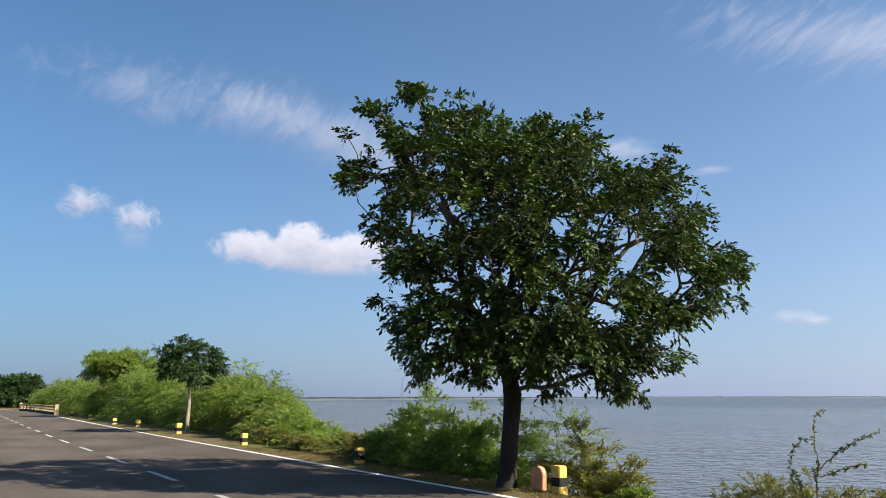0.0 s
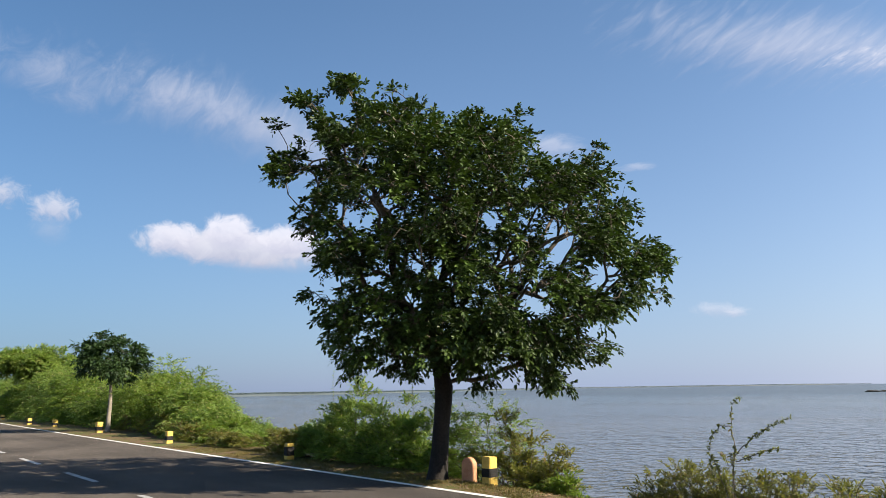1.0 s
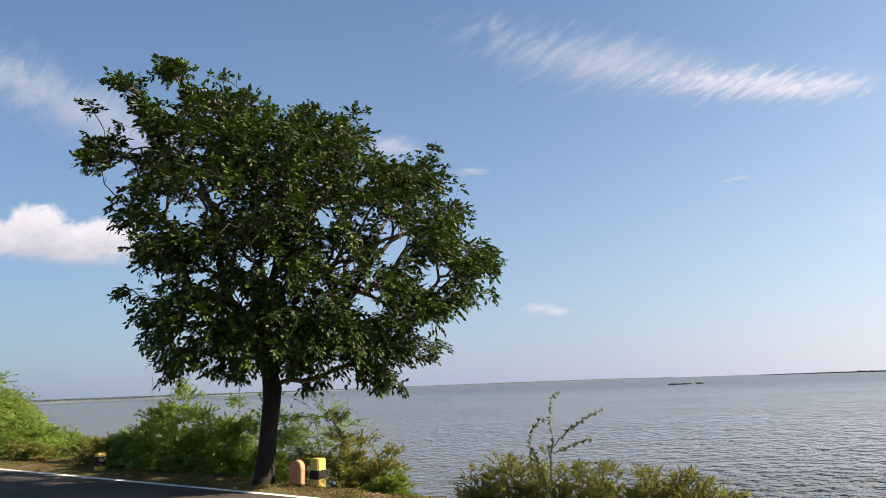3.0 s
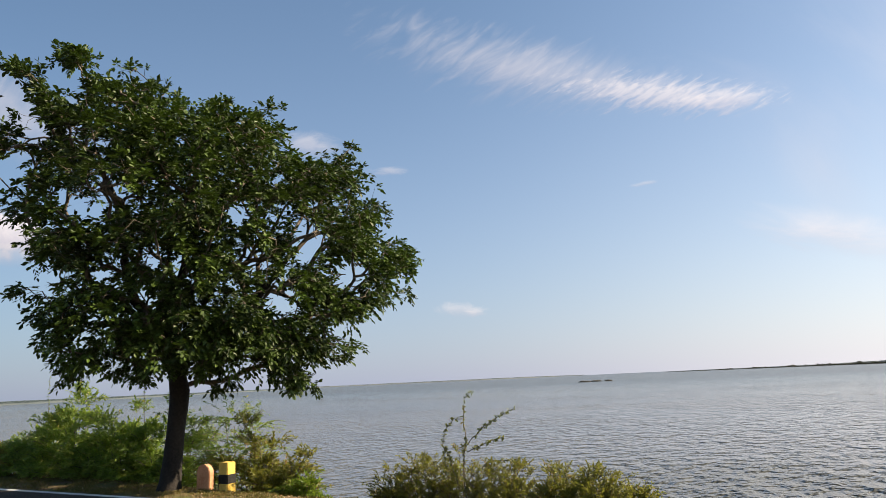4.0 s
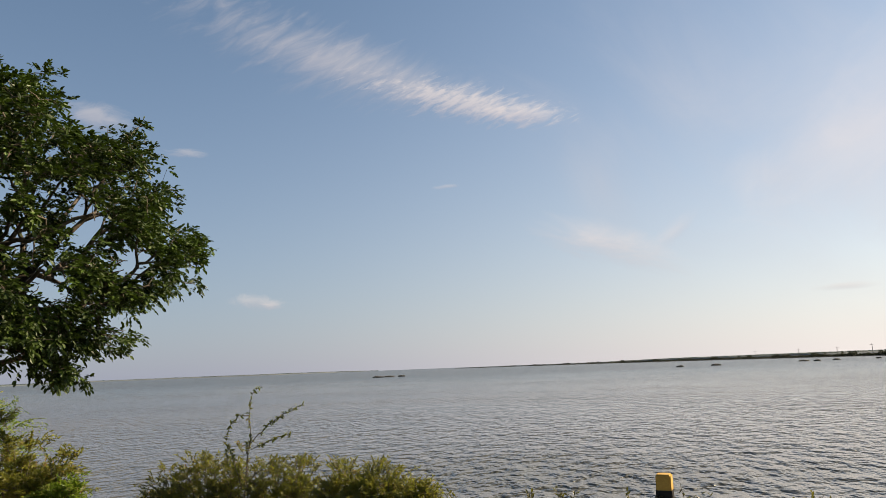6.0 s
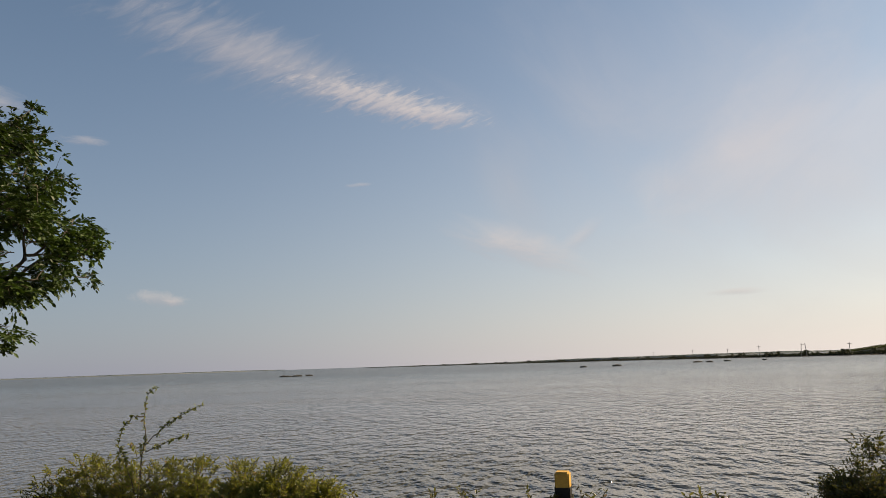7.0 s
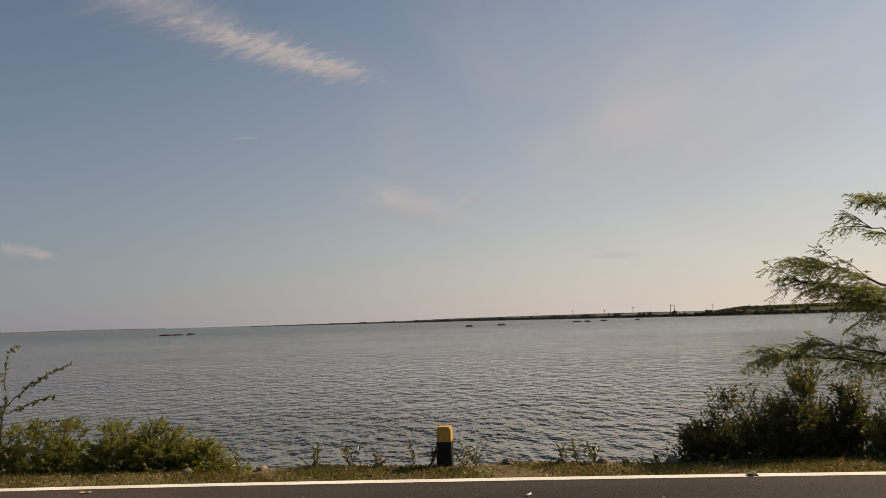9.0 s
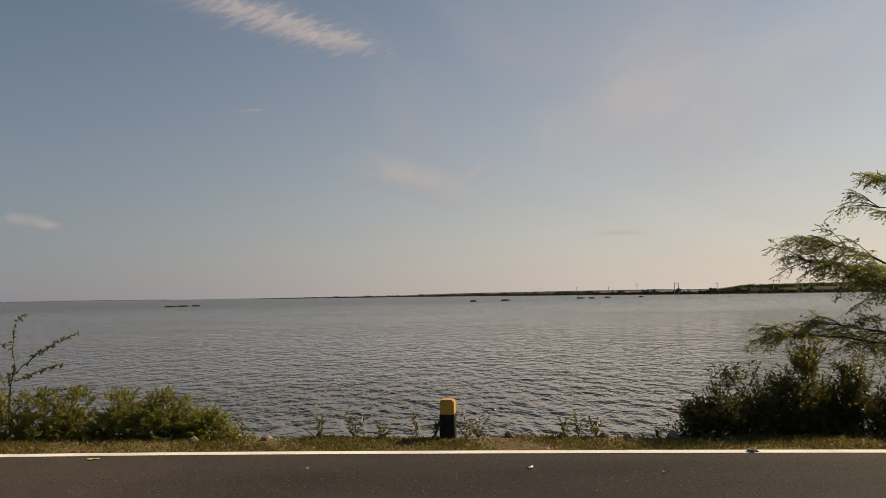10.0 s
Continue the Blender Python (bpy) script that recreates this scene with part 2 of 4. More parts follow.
def asphalt():
    m, t = material("asphalt")
    big, tracks, grit = noise_of(t, 0.35, 3.0), noise_of(t, 1.0, 4.0, (0.05, 1.1, 1.0)), noise_of(t, 130.0, 2.0)
    f = calc(t, "ADD", calc(t, "MULTIPLY", big, 0.35), calc(t, "ADD", calc(t, "MULTIPLY", tracks, 0.2), calc(t, "MULTIPLY", grit, 0.45)))
    tone = mixed(t, smooth(t, f, 0.34, 0.66), (0.026, 0.0225, 0.0195, 1), (0.086, 0.074, 0.064, 1))
    chips = smooth(t, noise_of(t, 42.0, 2.0), 0.64, 0.72)
    tone = mixed(t, chips, tone, (0.27, 0.23, 0.19, 1))
    pits = smooth(t, noise_of(t, 30.0, 3.0), 0.42, 0.32)
    tone = mixed(t, pits, tone, (0.012, 0.010, 0.009, 1))
    relief = wired(t, "ShaderNodeBump", {"Strength": 0.7, "Distance": 0.008, "Height": grit}).outputs[0]
    finish(t, wired(t, "ShaderNodeBsdfPrincipled", {"Base Color": tone, "Roughness": 0.85, "Diffuse Roughness": 1.0, "Specular IOR Level": 0.12, "Normal": relief}).outputs[0])
    return m


def earth():
    m, t = material("verge_earth")
    big, mid, grit = noise_of(t, 0.5, 4.0), noise_of(t, 3.5, 5.0), noise_of(t, 45.0, 4.0)
    soil = mixed(t, smooth(t, grit, 0.3, 0.7), (0.08, 0.048, 0.028, 1), (0.185, 0.12, 0.07, 1))
    turf = mixed(t, smooth(t, grit, 0.3, 0.7), (0.052, 0.062, 0.015, 1), (0.125, 0.135, 0.034, 1))
    f = smooth(t, calc(t, "ADD", calc(t, "MULTIPLY", big, 0.4), calc(t, "MULTIPLY", mid, 0.6)), 0.42, 0.60)
    relief = wired(t, "ShaderNodeBump", {"Strength": 0.8, "Distance": 0.03, "Height": grit}).outputs[0]
    finish(t, wired(t, "ShaderNodeBsdfPrincipled", {"Base Color": mixed(t, f, soil, turf), "Roughness": 0.95, "Specular IOR Level": 0.2, "Normal": relief}).outputs[0])
    return m


def lake():
    m, t = material("lake_water")
    swell = noise_of(t, 0.55, 2.0, (1.7, 1.0, 1.0), rough=0.5)
    chop = noise_of(t, 1.35, 2.0, (1.9, 1.0, 1.0), rough=0.5)
    fine = noise_of(t, 4.5, 1.0, (1.6, 1.0, 1.0))
    height = calc(t, "ADD", calc(t, "MULTIPLY", swell, 0.6), calc(t, "ADD", calc(t, "MULTIPLY", chop, 0.68), calc(t, "MULTIPLY", fine, 0.09)))
    gust = smooth(t, noise_of(t, 0.06, 3.0, (0.5, 1.0, 1.0)), 0.35, 0.65, 0.6, 1.0)
    place = wired(t, "ShaderNodeSeparateXYZ", {0: t.nodes.new("ShaderNodeNewGeometry").outputs["Position"]})
    out = place.outputs[1]
    # a cat's paw: a patch of water ruffled by a gust near the bank
    px = calc(t, "DIVIDE", calc(t, "ADD", place.outputs[0], 4.2), 7.5)
    py = calc(t, "DIVIDE", calc(t, "SUBTRACT", out, 20.0), 5.5)
    paw = calc(t, "SQRT", calc(t, "ADD", calc(t, "POWER", calc(t, "ABSOLUTE", px), 2.0), calc(t, "POWER", calc(t, "ABSOLUTE", py), 2.0)))
    paw = calc(t, "ADD", paw, calc(t, "MULTIPLY", calc(t, "SUBTRACT", noise_of(t, 0.3, 3.0), 0.5), 1.3))
    depth = calc(t, "MULTIPLY", calc(t, "MULTIPLY_ADD", smooth(t, paw, 1.3, 0.2), 0.80, 0.74), smooth(t, out, 20.0, 320.0, 1.0, 0.4))
    relief = wired(t, "ShaderNodeBump", {"Strength": gust, "Distance": depth, "Height": height}).outputs[0]
    gloss = calc(t, "MULTIPLY_ADD", smooth(t, paw, 1.35, 0.2), 0.05, smooth(t, out, 12.0, 300.0, 0.06, 0.26))
    silt = mixed(t, smooth(t, noise_of(t, 0.02, 3.0), 0.35, 0.65), (0.050, 0.050, 0.040, 1), (0.078, 0.072, 0.055, 1))
    finish(t, wired(t, "ShaderNodeBsdfPrincipled", {"Base Color": silt, "Roughness": gloss, "IOR": 1.33, "Normal": relief}).outputs[0])
    return m


M_ASPHALT, M_EARTH, M_LAKE = asphalt(), earth(), lake()


# ---------------------------------------------------------------- building helpers
def mesh_of(name, verts, faces, mat=None, flat=True):
    """A mesh from an (n, 3) array and a list of (m, k) arrays of faces."""
    me = bpy.data.meshes.new(name)
    faces = [np.asarray(f, np.int32) for f in faces if len(f)]
    loops = np.concatenate([f.ravel() for f in faces])
    sizes = np.concatenate([np.full(len(f), f.shape[1], np.int32) for f in faces])
    starts = np.concatenate([[0], np.cumsum(sizes)[:-1]]).astype(np.int32)
    me.vertices.add(len(verts))
    me.vertices.foreach_set("co", np.asarray(verts, np.float32).ravel())
    me.loops.add(len(loops))
    me.loops.foreach_set("vertex_index", loops.astype(np.int32))
    me.polygons.add(len(sizes))
    me.polygons.foreach_set("loop_start", starts)
    me.polygons.foreach_set("use_smooth", np.full(len(sizes), not flat))
    if mat:
        me.materials.append(mat)
    me.update(calc_edges=True)
    return me


def part(name, me, mat, parent, label=""):
    """Links a mesh or a bmesh as one object under a thing or a part."""
    if isinstance(me, bmesh.types.BMesh):
        bm, me = me, bpy.data.meshes.new(name)
        bm.to_mesh(me)
        bm.free()
    if mat and not me.materials:
        me.materials.append(mat)
    ob = new(name, me)
    ob.parent = parent
    return tagged(ob, label)


def thing(name, at, label, category, group="", kind=""):
    ob = new(name)
    ob.matrix_world = pose(*at)
    ob.empty_display_size = 0.2
    return tagged(ob, label, category, group, kind)


class Bag:
    """Collects pieces of one mesh."""

    def __init__(self):
        self.v, self.q, self.n = [], [], 0

    def add(self, v, q):
        self.v.append(v)
        self.q.append(np.asarray(q) + self.n)
        self.n += len(v)

    def tube(self, points, radii, sides=5):
        p, r = np.asarray(points, float), np.asarray(radii, float)
        way = np.gradient(p, axis=0)
        way /= np.linalg.norm(way, axis=1)[:, None] + 1e-9
        ref = np.where(np.abs(way[:, 2:3]) > 0.9, [[1.0, 0, 0]], [[0, 0, 1.0]])
        a = np.cross(way, ref)
        a /= np.linalg.norm(a, axis=1)[:, None] + 1e-9
        b = np.cross(way, a)
        th = np.arange(sides) * 2 * np.pi / sides
        ring = p[:, None] + r[:, None, None] * (a[:, None] * np.cos(th)[None, :, None] + b[:, None] * np.sin(th)[None, :, None])
        i, j = np.meshgrid(np.arange(len(p) - 1), np.arange(sides), indexing="ij")
        k = (j + 1) % sides
        quads = np.stack([i * sides + j, i * sides + k, (i + 1) * sides + k, (i + 1) * sides + j], -1).reshape(-1, 4)
        self.add(ring.reshape(-1, 3), quads)

    def mesh(self, name, mat=None, flat=True):
        return mesh_of(name, np.concatenate(self.v), [np.concatenate(self.q)], mat, flat)


# leaf blades: along x from 0 to 1, folded along the midrib
BROAD = (np.array([(0, 0, 0), (0.35, -0.21, 0.05), (0.72, -0.17, 0.03), (1, 0, -0.06), (0.72, 0.17, 0.03), (0.35, 0.21, 0.05)]), np.array([(0, 1, 2, 3), (0, 3, 4, 5)]))
FULL = (BROAD[0] * np.array([1, 1.18, 1]), BROAD[1])
NARROW = (np.array([(0, 0, 0), (0.45, -0.16, 0.04), (1, 0, -0.06), (0.45, 0.16, 0.04)]), np.array([(0, 1, 2, 3)]))


def unit(v):
    return v / (np.linalg.norm(v, axis=-1, keepdims=True) + 1e-9)


def blades(rng, at, way, size, shape, tilt=0.6):
    """Leaf blades at the points, pointing along way, faces up with a random tilt; vertices and quads."""
    v0, f0 = shape
    x = unit(way)
    up = np.array([0, 0, 1.0]) + rng.normal(0, tilt, at.shape)
    z = unit(up - (up * x).sum(-1, keepdims=True) * x)
    y = np.cross(z, x)
    v = at[:, None] + np.asarray(size)[:, None, None] * (v0[None, :, 0:1] * x[:, None] + v0[None, :, 1:2] * y[:, None] + v0[None, :, 2:3] * z[:, None])
    f = f0[None] + (np.arange(len(at)) * len(v0))[:, None, None]
    return v.reshape(-1, 3), f.reshape(-1, 4)


def bezier(a, b, c, n):
    s = np.linspace(0, 1, n)[:, None]
    return (1 - s) ** 2 * a + 2 * s * (1 - s) * b + s ** 2 * c


# ---------------------------------------------------------------- the lie of the land
EDGE_X = np.array([-4500, -400, -220, -160, -135, -115, -95, -75, -55, -35, -20, -10, -5, 0, 5, 12, 30, 80, 300, 4500], float)
EDGE_Y = np.array([-900, -90, -28, -7, 2.2, 7.1, 8.75, 8.62, 8.2, 7.85, 7.78, 7.78, 7.80, 7.53, 7.12, 6.5, 4.4, -6, -70, -1200], float)


def edge_y(x):
    """The far edge of the carriageway (the lake side)."""
    x = np.asarray(x, float)
    return 0.13 + np.mean([np.interp(x + d, EDGE_X, EDGE_Y) for d in (-3, -2, -1, 0, 1, 2, 3)], axis=0)


def bank(x):
    """Width of level ground between the road and the top of the bank."""
    return np.interp(x, [-120, -70, -40, -28, -19, -14, -8, 4, 12, 40], [7, 7, 6, 4.0, 1.9, 1.6, 0.72, 0.72, 1.5, 3.0])


WATER_Z = -1.3


def ground_z(x, y):
    x, y = np.asarray(x, float), np.asarray(y, float)
    s = y - edge_y(x)
    w = bank(x)
    level = -0.035 + 0.018 * np.sin(x * 1.7) * np.sin(y * 2.3 + x) * np.clip(s / 0.6, 0, 1) + 0.015 * np.clip(s / 0.5, 0, 1)
    drop = np.clip((s - w) / 2.6, 0, 1)
    z = level - 1.75 * (drop ** 0.8) - np.clip((s - w - 2.6) / 30, 0, 1) * 2.5
    return np.where(s < 0, -0.06, z)


def sheet(xs, ss, zf):
    X, S = np.meshgrid(xs, ss, indexing="ij")
    Y = S + edge_y(X)
    V = np.stack([X, Y, zf(X, Y)], -1).reshape(-1, 3)
    n = len(ss)
    i, j = np.meshgrid(np.arange(len(xs) - 1), np.arange(n - 1), indexing="ij")
    Q = np.stack([i * n + j, (i + 1) * n + j, (i + 1) * n + j + 1, i * n + j + 1], -1).reshape(-1, 4)
    return V, Q


xs = np.unique(np.concatenate([np.linspace(-4500, -200, 14), np.linspace(-200, -40, 90), np.linspace(-40, -18, 60), np.linspace(-18, 12, 180), np.linspace(12, 60, 30), np.linspace(60, 4500, 14)]))
ss = np.unique(np.concatenate([[-4400, -900, -200, -60, -25, -12, -9, -8.2, -8.0, -4, -0.2], np.arange(0, 4.6, 0.14), np.arange(4.8, 10, 0.5), [12, 20, 40, 80]]))
V, Q = sheet(xs, ss, ground_z)
ground = tagged(new("ground", mesh_of("ground", V, [Q], M_EARTH, False)), "earth verge and bank with patchy dry grass beside the road", "ground", kind="structure")

ROAD_W = 7.95
V, Q = sheet(np.unique(np.concatenate([np.linspace(-4500, -220, 12), np.linspace(-220, -30, 120), np.linspace(-30, 15, 160), np.linspace(15, 80, 40), np.linspace(80, 4500, 12)])),
             np.array([-ROAD_W - 0.05, -ROAD_W, -6, -3.9, -2, -0.6, -0.03, 0.03]), lambda X, Y: np.where((Y - edge_y(X) > 0.0) | (Y - edge_y(X) < -ROAD_W - 0.01), -0.09, 0.0))
road = tagged(new("road", mesh_of("road", V, [Q], M_ASPHALT, False)), "grey asphalt two-lane road with painted lines", "road", kind="structure")


def stripe(name, x0, x1, s0, s1, parent, steps=2, mat=M_WHITE):
    V, Q = sheet(np.linspace(x0, x1, steps), np.linspace(s0, s1, 2), lambda X, Y: np.full(X.shape, 0.004))
    return part(name, mesh_of(name, V, [Q], mat), None, parent)


stripe("edge_line", -220, 60, -0.20, -0.065, road, 281)
for i in range(-3, 26):
    x = -15.35 - 4.86 * i
    stripe("centre_dash", x - 2.3, x, -4.06, -3.94, road, 2, M_DASH)

lake_v = np.array([(-4600, 6, WATER_Z), (4600, 6, WATER_Z), (4600, 4800, WATER_Z), (-4600, 4800, WATER_Z)], float)
lake_v[:2, 1] = (-900, -900)
lake_ob = tagged(new("water", mesh_of("water", lake_v, [np.array([(0, 1, 2, 3)])], M_LAKE)), "grey-green lake water with small wind ripples", "water", kind="structure")


# ---------------------------------------------------------------- trees
class Growth:
    """A branching skeleton grown from a stem towards targets, with limb thickness from what each limb carries."""

    def __init__(self, rng, stem, tip=0.006, power=2.15):
        self.rng, self.tip, self.power = rng, tip, power
        self.at = [np.array(p, float) for p in stem]
        self.up = [-1] + list(range(len(stem) - 1))
        self.length = list(np.concatenate([[0], np.cumsum(np.linalg.norm(np.diff(np.array(stem), axis=0), axis=1))]))
        self.chains = [list(range(len(stem)))]
        self.first = max(1, len(stem) - 3)
        self.room, self.filled = np.zeros((4000, 4)), 0

    def reach(self, target, bend=0.35, rise=0.12, step=0.22, weight=0.30):
        n = len(self.at)
        if n > len(self.room) - 400:
            self.room = np.concatenate([self.room, np.zeros_like(self.room)])
        self.room[self.filled:n, :3] = self.at[self.filled:]
        self.room[self.filled:n, 3] = self.length[self.filled:]
        self.filled = n
        cost = np.linalg.norm(self.room[:n, :3] - target, axis=1) + weight * self.room[:n, 3]
        cost[:self.first] += 50
        k = int(np.argmin(cost))
        a = self.at[k]
        back = self.at[self.up[k]] if self.up[k] >= 0 else a - np.array([0, 0, 1.0])
        gap = np.linalg.norm(target - a)
        mid = a + unit(a - back) * gap * bend + np.array([0, 0, rise * gap]) + (target - a) * 0.25
        n = max(3, int(gap / step))
        pts = bezier(a, mid, target, n + 1)[1:]
        pts[:-1] += self.rng.normal(0, 0.018, pts[:-1].shape)
        chain, last = [k], k
        for p in pts:
            self.at.append(p)
            self.up.append(last)
            self.length.append(self.length[last] + np.linalg.norm(p - self.at[last]))
            last = len(self.at) - 1
            chain.append(last)
        self.chains.append(chain)

    def thickness(self):
        load = np.zeros(len(self.at))
        for chain in self.chains[1:]:
            load[chain[-1]] += self.tip ** self.power
        for i in range(len(self.at) - 1, 0, -1):
            load[i] += (self.tip * 0.25) ** self.power
            load[self.up[i]] += load[i]
        return load ** (1 / self.power)


def sprays(rng, at, out, per, leaflets, size, rachis, shape, droop=0.35):
    """Compound leaves: at each point some stalks, each with paired leaflets that hang a little."""
    n = len(at)
    way = unit(out[:, None] + rng.normal(0, 0.75, (n, per, 3)) + np.array([0, 0, -0.1]))
    length = rachis * rng.uniform(0.7, 1.2, (n, per, 1))
    s = np.linspace(0.3, 1.0, leaflets)
    side = np.where(np.arange(leaflets) % 2 == 0, 1.0, -1.0)
    side[-1] = 0.0
    flat = unit(np.cross(way, np.array([0, 0, 1.0])) + rng.normal(0, 0.15, way.shape))
    base = at[:, None, None] + (way * length)[:, :, None] * s[None, None, :, None]
    base[..., 2] -= droop * rachis * (s ** 2)[None, None, :]
    lw = way[:, :, None] * 0.75 + flat[:, :, None] * side[None, None, :, None] + np.array([0, 0, -droop]) + rng.normal(0, 0.2, base.shape)
    k = n * per * leaflets
    return blades(rng, base.reshape(-1, 3), lw.reshape(-1, 3), size * rng.uniform(0.7, 1.25, k), shape, 0.5)


def broad_tree(name, label, at, rng, stem, stem_r, targets, tips, tip_out, leaf, leaf_mat, limbs=7, group="", category="tree", tip_r=0.006, scaffold=(), bark=None):
    """A tree: trunk, limbs, fine branches and a crown of compound leaves. targets: where branches go; tips: where sprays sit."""
    root = thing(name, (*at, 0), label, category, group)
    base = np.array(at)
    g = Growth(rng, stem, tip_r)
    if len(scaffold):
        g.first = len(stem) - 4
    for p in scaffold:
        g.reach(p, 0.2, 0.05)
    order = np.argsort(np.linalg.norm(targets - np.array(stem[-1]), axis=1))
    for i in order:
        g.reach(targets[i])
    r = g.thickness()
    P = np.array(g.at)
    k = len(stem)
    r[:k] = stem_r
    for i in range(k, len(r)):
        r[i] = min(r[i], r[g.up[i]] * 0.93 if g.up[i] < k else r[g.up[i]])
    b = Bag()
    b.tube(P[:k], r[:k], 14)
    part("trunk", b.mesh("trunk", bark or M_BARK, False), None, root)
    heavy = sorted(range(1, len(g.chains)), key=lambda c: -r[g.chains[c][1]])[:limbs]
    fine = Bag()
    for c, chain in enumerate(g.chains[1:], 1):
        rr = r[chain].copy()
        rr[0] = min(rr[0], rr[1] * 1.15)
        if c in heavy:
            b = Bag()
            b.tube(P[chain], rr, 8)
            part("limb", b.mesh("limb", M_BARK, False), None, root)
        else:
            fine.tube(P[chain], rr, 5)
    N = P[k:]
    for t in tips:
        j = int(np.argmin(((N - t) ** 2).sum(1)))
        a = N[j]
        if np.linalg.norm(t - a) > 0.05:
            fine.tube(np.array([a, (a + t) / 2 + rng.normal(0, 0.03, 3), t]), (0.006, 0.0045, 0.003), 3)
    tagged(part("branch_work", fine.mesh("branch_work", M_TWIG, False), None, root), kind="stuff")
    v, q = sprays(rng, tips, tip_out, *leaf)
    tagged(part("crown", mesh_of("crown", v, [q], leaf_mat), None, root), kind="stuff")
    return root


def lobed(rng, lobes, count, middle, half, outer):
    """Points spread evenly through a crown that is a union of lobes (across, height, radius) seen from the side, with a depth that changes with the height; and the radius of each one's lobe."""
    L = np.array(lobes)
    found, size = [], []
    while len(found) < count:
        k = len(found) // 4
        if k < len(L):                           # every lobe has some points
            a, q = rng.uniform(0, 2 * np.pi), L[k, 2] * np.sqrt(rng.uniform())
            found.append((L[k, 0] + q * np.cos(a), L[k, 1] + q * np.sin(a)))
            size.append(L[k, 2])
            continue
        p = rng.uniform((L[:, 0] - L[:, 2]).min(), (L[:, 0] + L[:, 2]).max()), rng.uniform((L[:, 1] - L[:, 2]).min(), (L[:, 1] + L[:, 2]).max())
        inside = np.hypot(L[:, 0] - p[0], L[:, 1] - p[1]) < L[:, 2]
        if inside.any():
            found.append(p)
            size.append(L[inside, 2].max())
    u, z = np.array(found).T
    deep = np.interp(z, [1.5, 2.2, 3.5, 5.5, 6.5, 7.7], [0.7, 1.1, 1.5, 2.7, 2.3, 0.9]) * np.sqrt(1 - np.clip(np.abs(u - middle) / half, 0, 0.97) ** 2)
    s = rng.uniform(-1, 1, count)
    s = np.sign(s) * np.abs(s) ** outer
    shift = np.interp(z, [2.0, 3.5, 5.5], [-1.1, -0.95, -0.3]) + np.interp(z, [2.5, 5.0], [0.0, 0.18]) * (u - middle)
    return np.stack([u, s * deep + shift, z], -1), np.array(size)


# the big tree at the roadside: crown lobes across, height and radius, in metres from the foot
LOBES = [(-1.85, 7.68, 0.22), (-2.76, 7.34, 0.22), (-3.04, 5.99, 0.35), (-2.16, 6.53, 0.52), (-1.53, 5.86, 0.92), (-0.73, 6.73, 0.70), (0.46, 6.58, 0.67), (1.43, 6.61, 0.43),
         (-0.07, 5.59, 1.03), (1.16, 5.62, 0.92), (2.03, 5.60, 0.59), (2.96, 5.70, 0.63), (3.45, 4.95, 0.39), (2.54, 4.97, 0.65), (-2.37, 5.00, 0.35), (-1.80, 4.31, 0.63),
         (-2.0, 3.31, 0.45), (-1.08, 4.13, 0.92), (0.02, 4.34, 0.97), (1.12, 4.43, 0.86), (-2.45, 6.95, 0.24), (-1.55, 7.15, 0.32), (3.15, 4.29, 0.67), (4.03, 4.06, 0.45), (3.46, 3.47, 0.67),
         (2.46, 3.26, 0.76), (1.18, 3.22, 0.92), (-0.11, 3.12, 0.97), (-1.30, 2.92, 0.86), (-0.55, 2.45, 0.52), (0.62, 2.42, 0.60), (1.68, 2.42, 0.58), (2.51, 2.46, 0.42), (1.92, 1.98, 0.30)]
# single leafy twigs that stand out of the crown
TUFTS = [(-3.25, 6.86), (-2.80, 7.46), (-2.06, 7.84), (-3.28, 5.89), (-2.70, 4.74), (-2.42, 3.50), (-2.25, 3.02), (-0.84, 7.60), (1.60, 7.03), (3.20, 6.32), (3.75, 5.20), (4.18, 4.03), (4.18, 3.38),
         (2.35, 1.72), (2.25, 1.80), (-1.62, 2.05), (-0.66, 2.0), (0.6, 1.72), (0.9, 1.8)]
# open places between the boughs
GAPS = [(-2.30, 6.20, 0.14), (-2.50, 6.60, 0.13), (-1.85, 7.20, 0.14), (1.67, 3.38, 0.24), (2.35, 4.41, 0.28), (3.06, 3.71, 0.21), (-1.25, 5.33, 0.18), (-0.54, 3.35, 0.15), (-2.13, 3.67, 0.17), (-1.75, 4.99, 0.17), (0.07, 3.78, 0.14), (0.97, 4.88, 0.15), (2.84, 2.68, 0.17), (-0.42, 4.01, 0.13), (1.3, 4.0, 0.14)]
TREE_AT = (-10.93, 8.72)


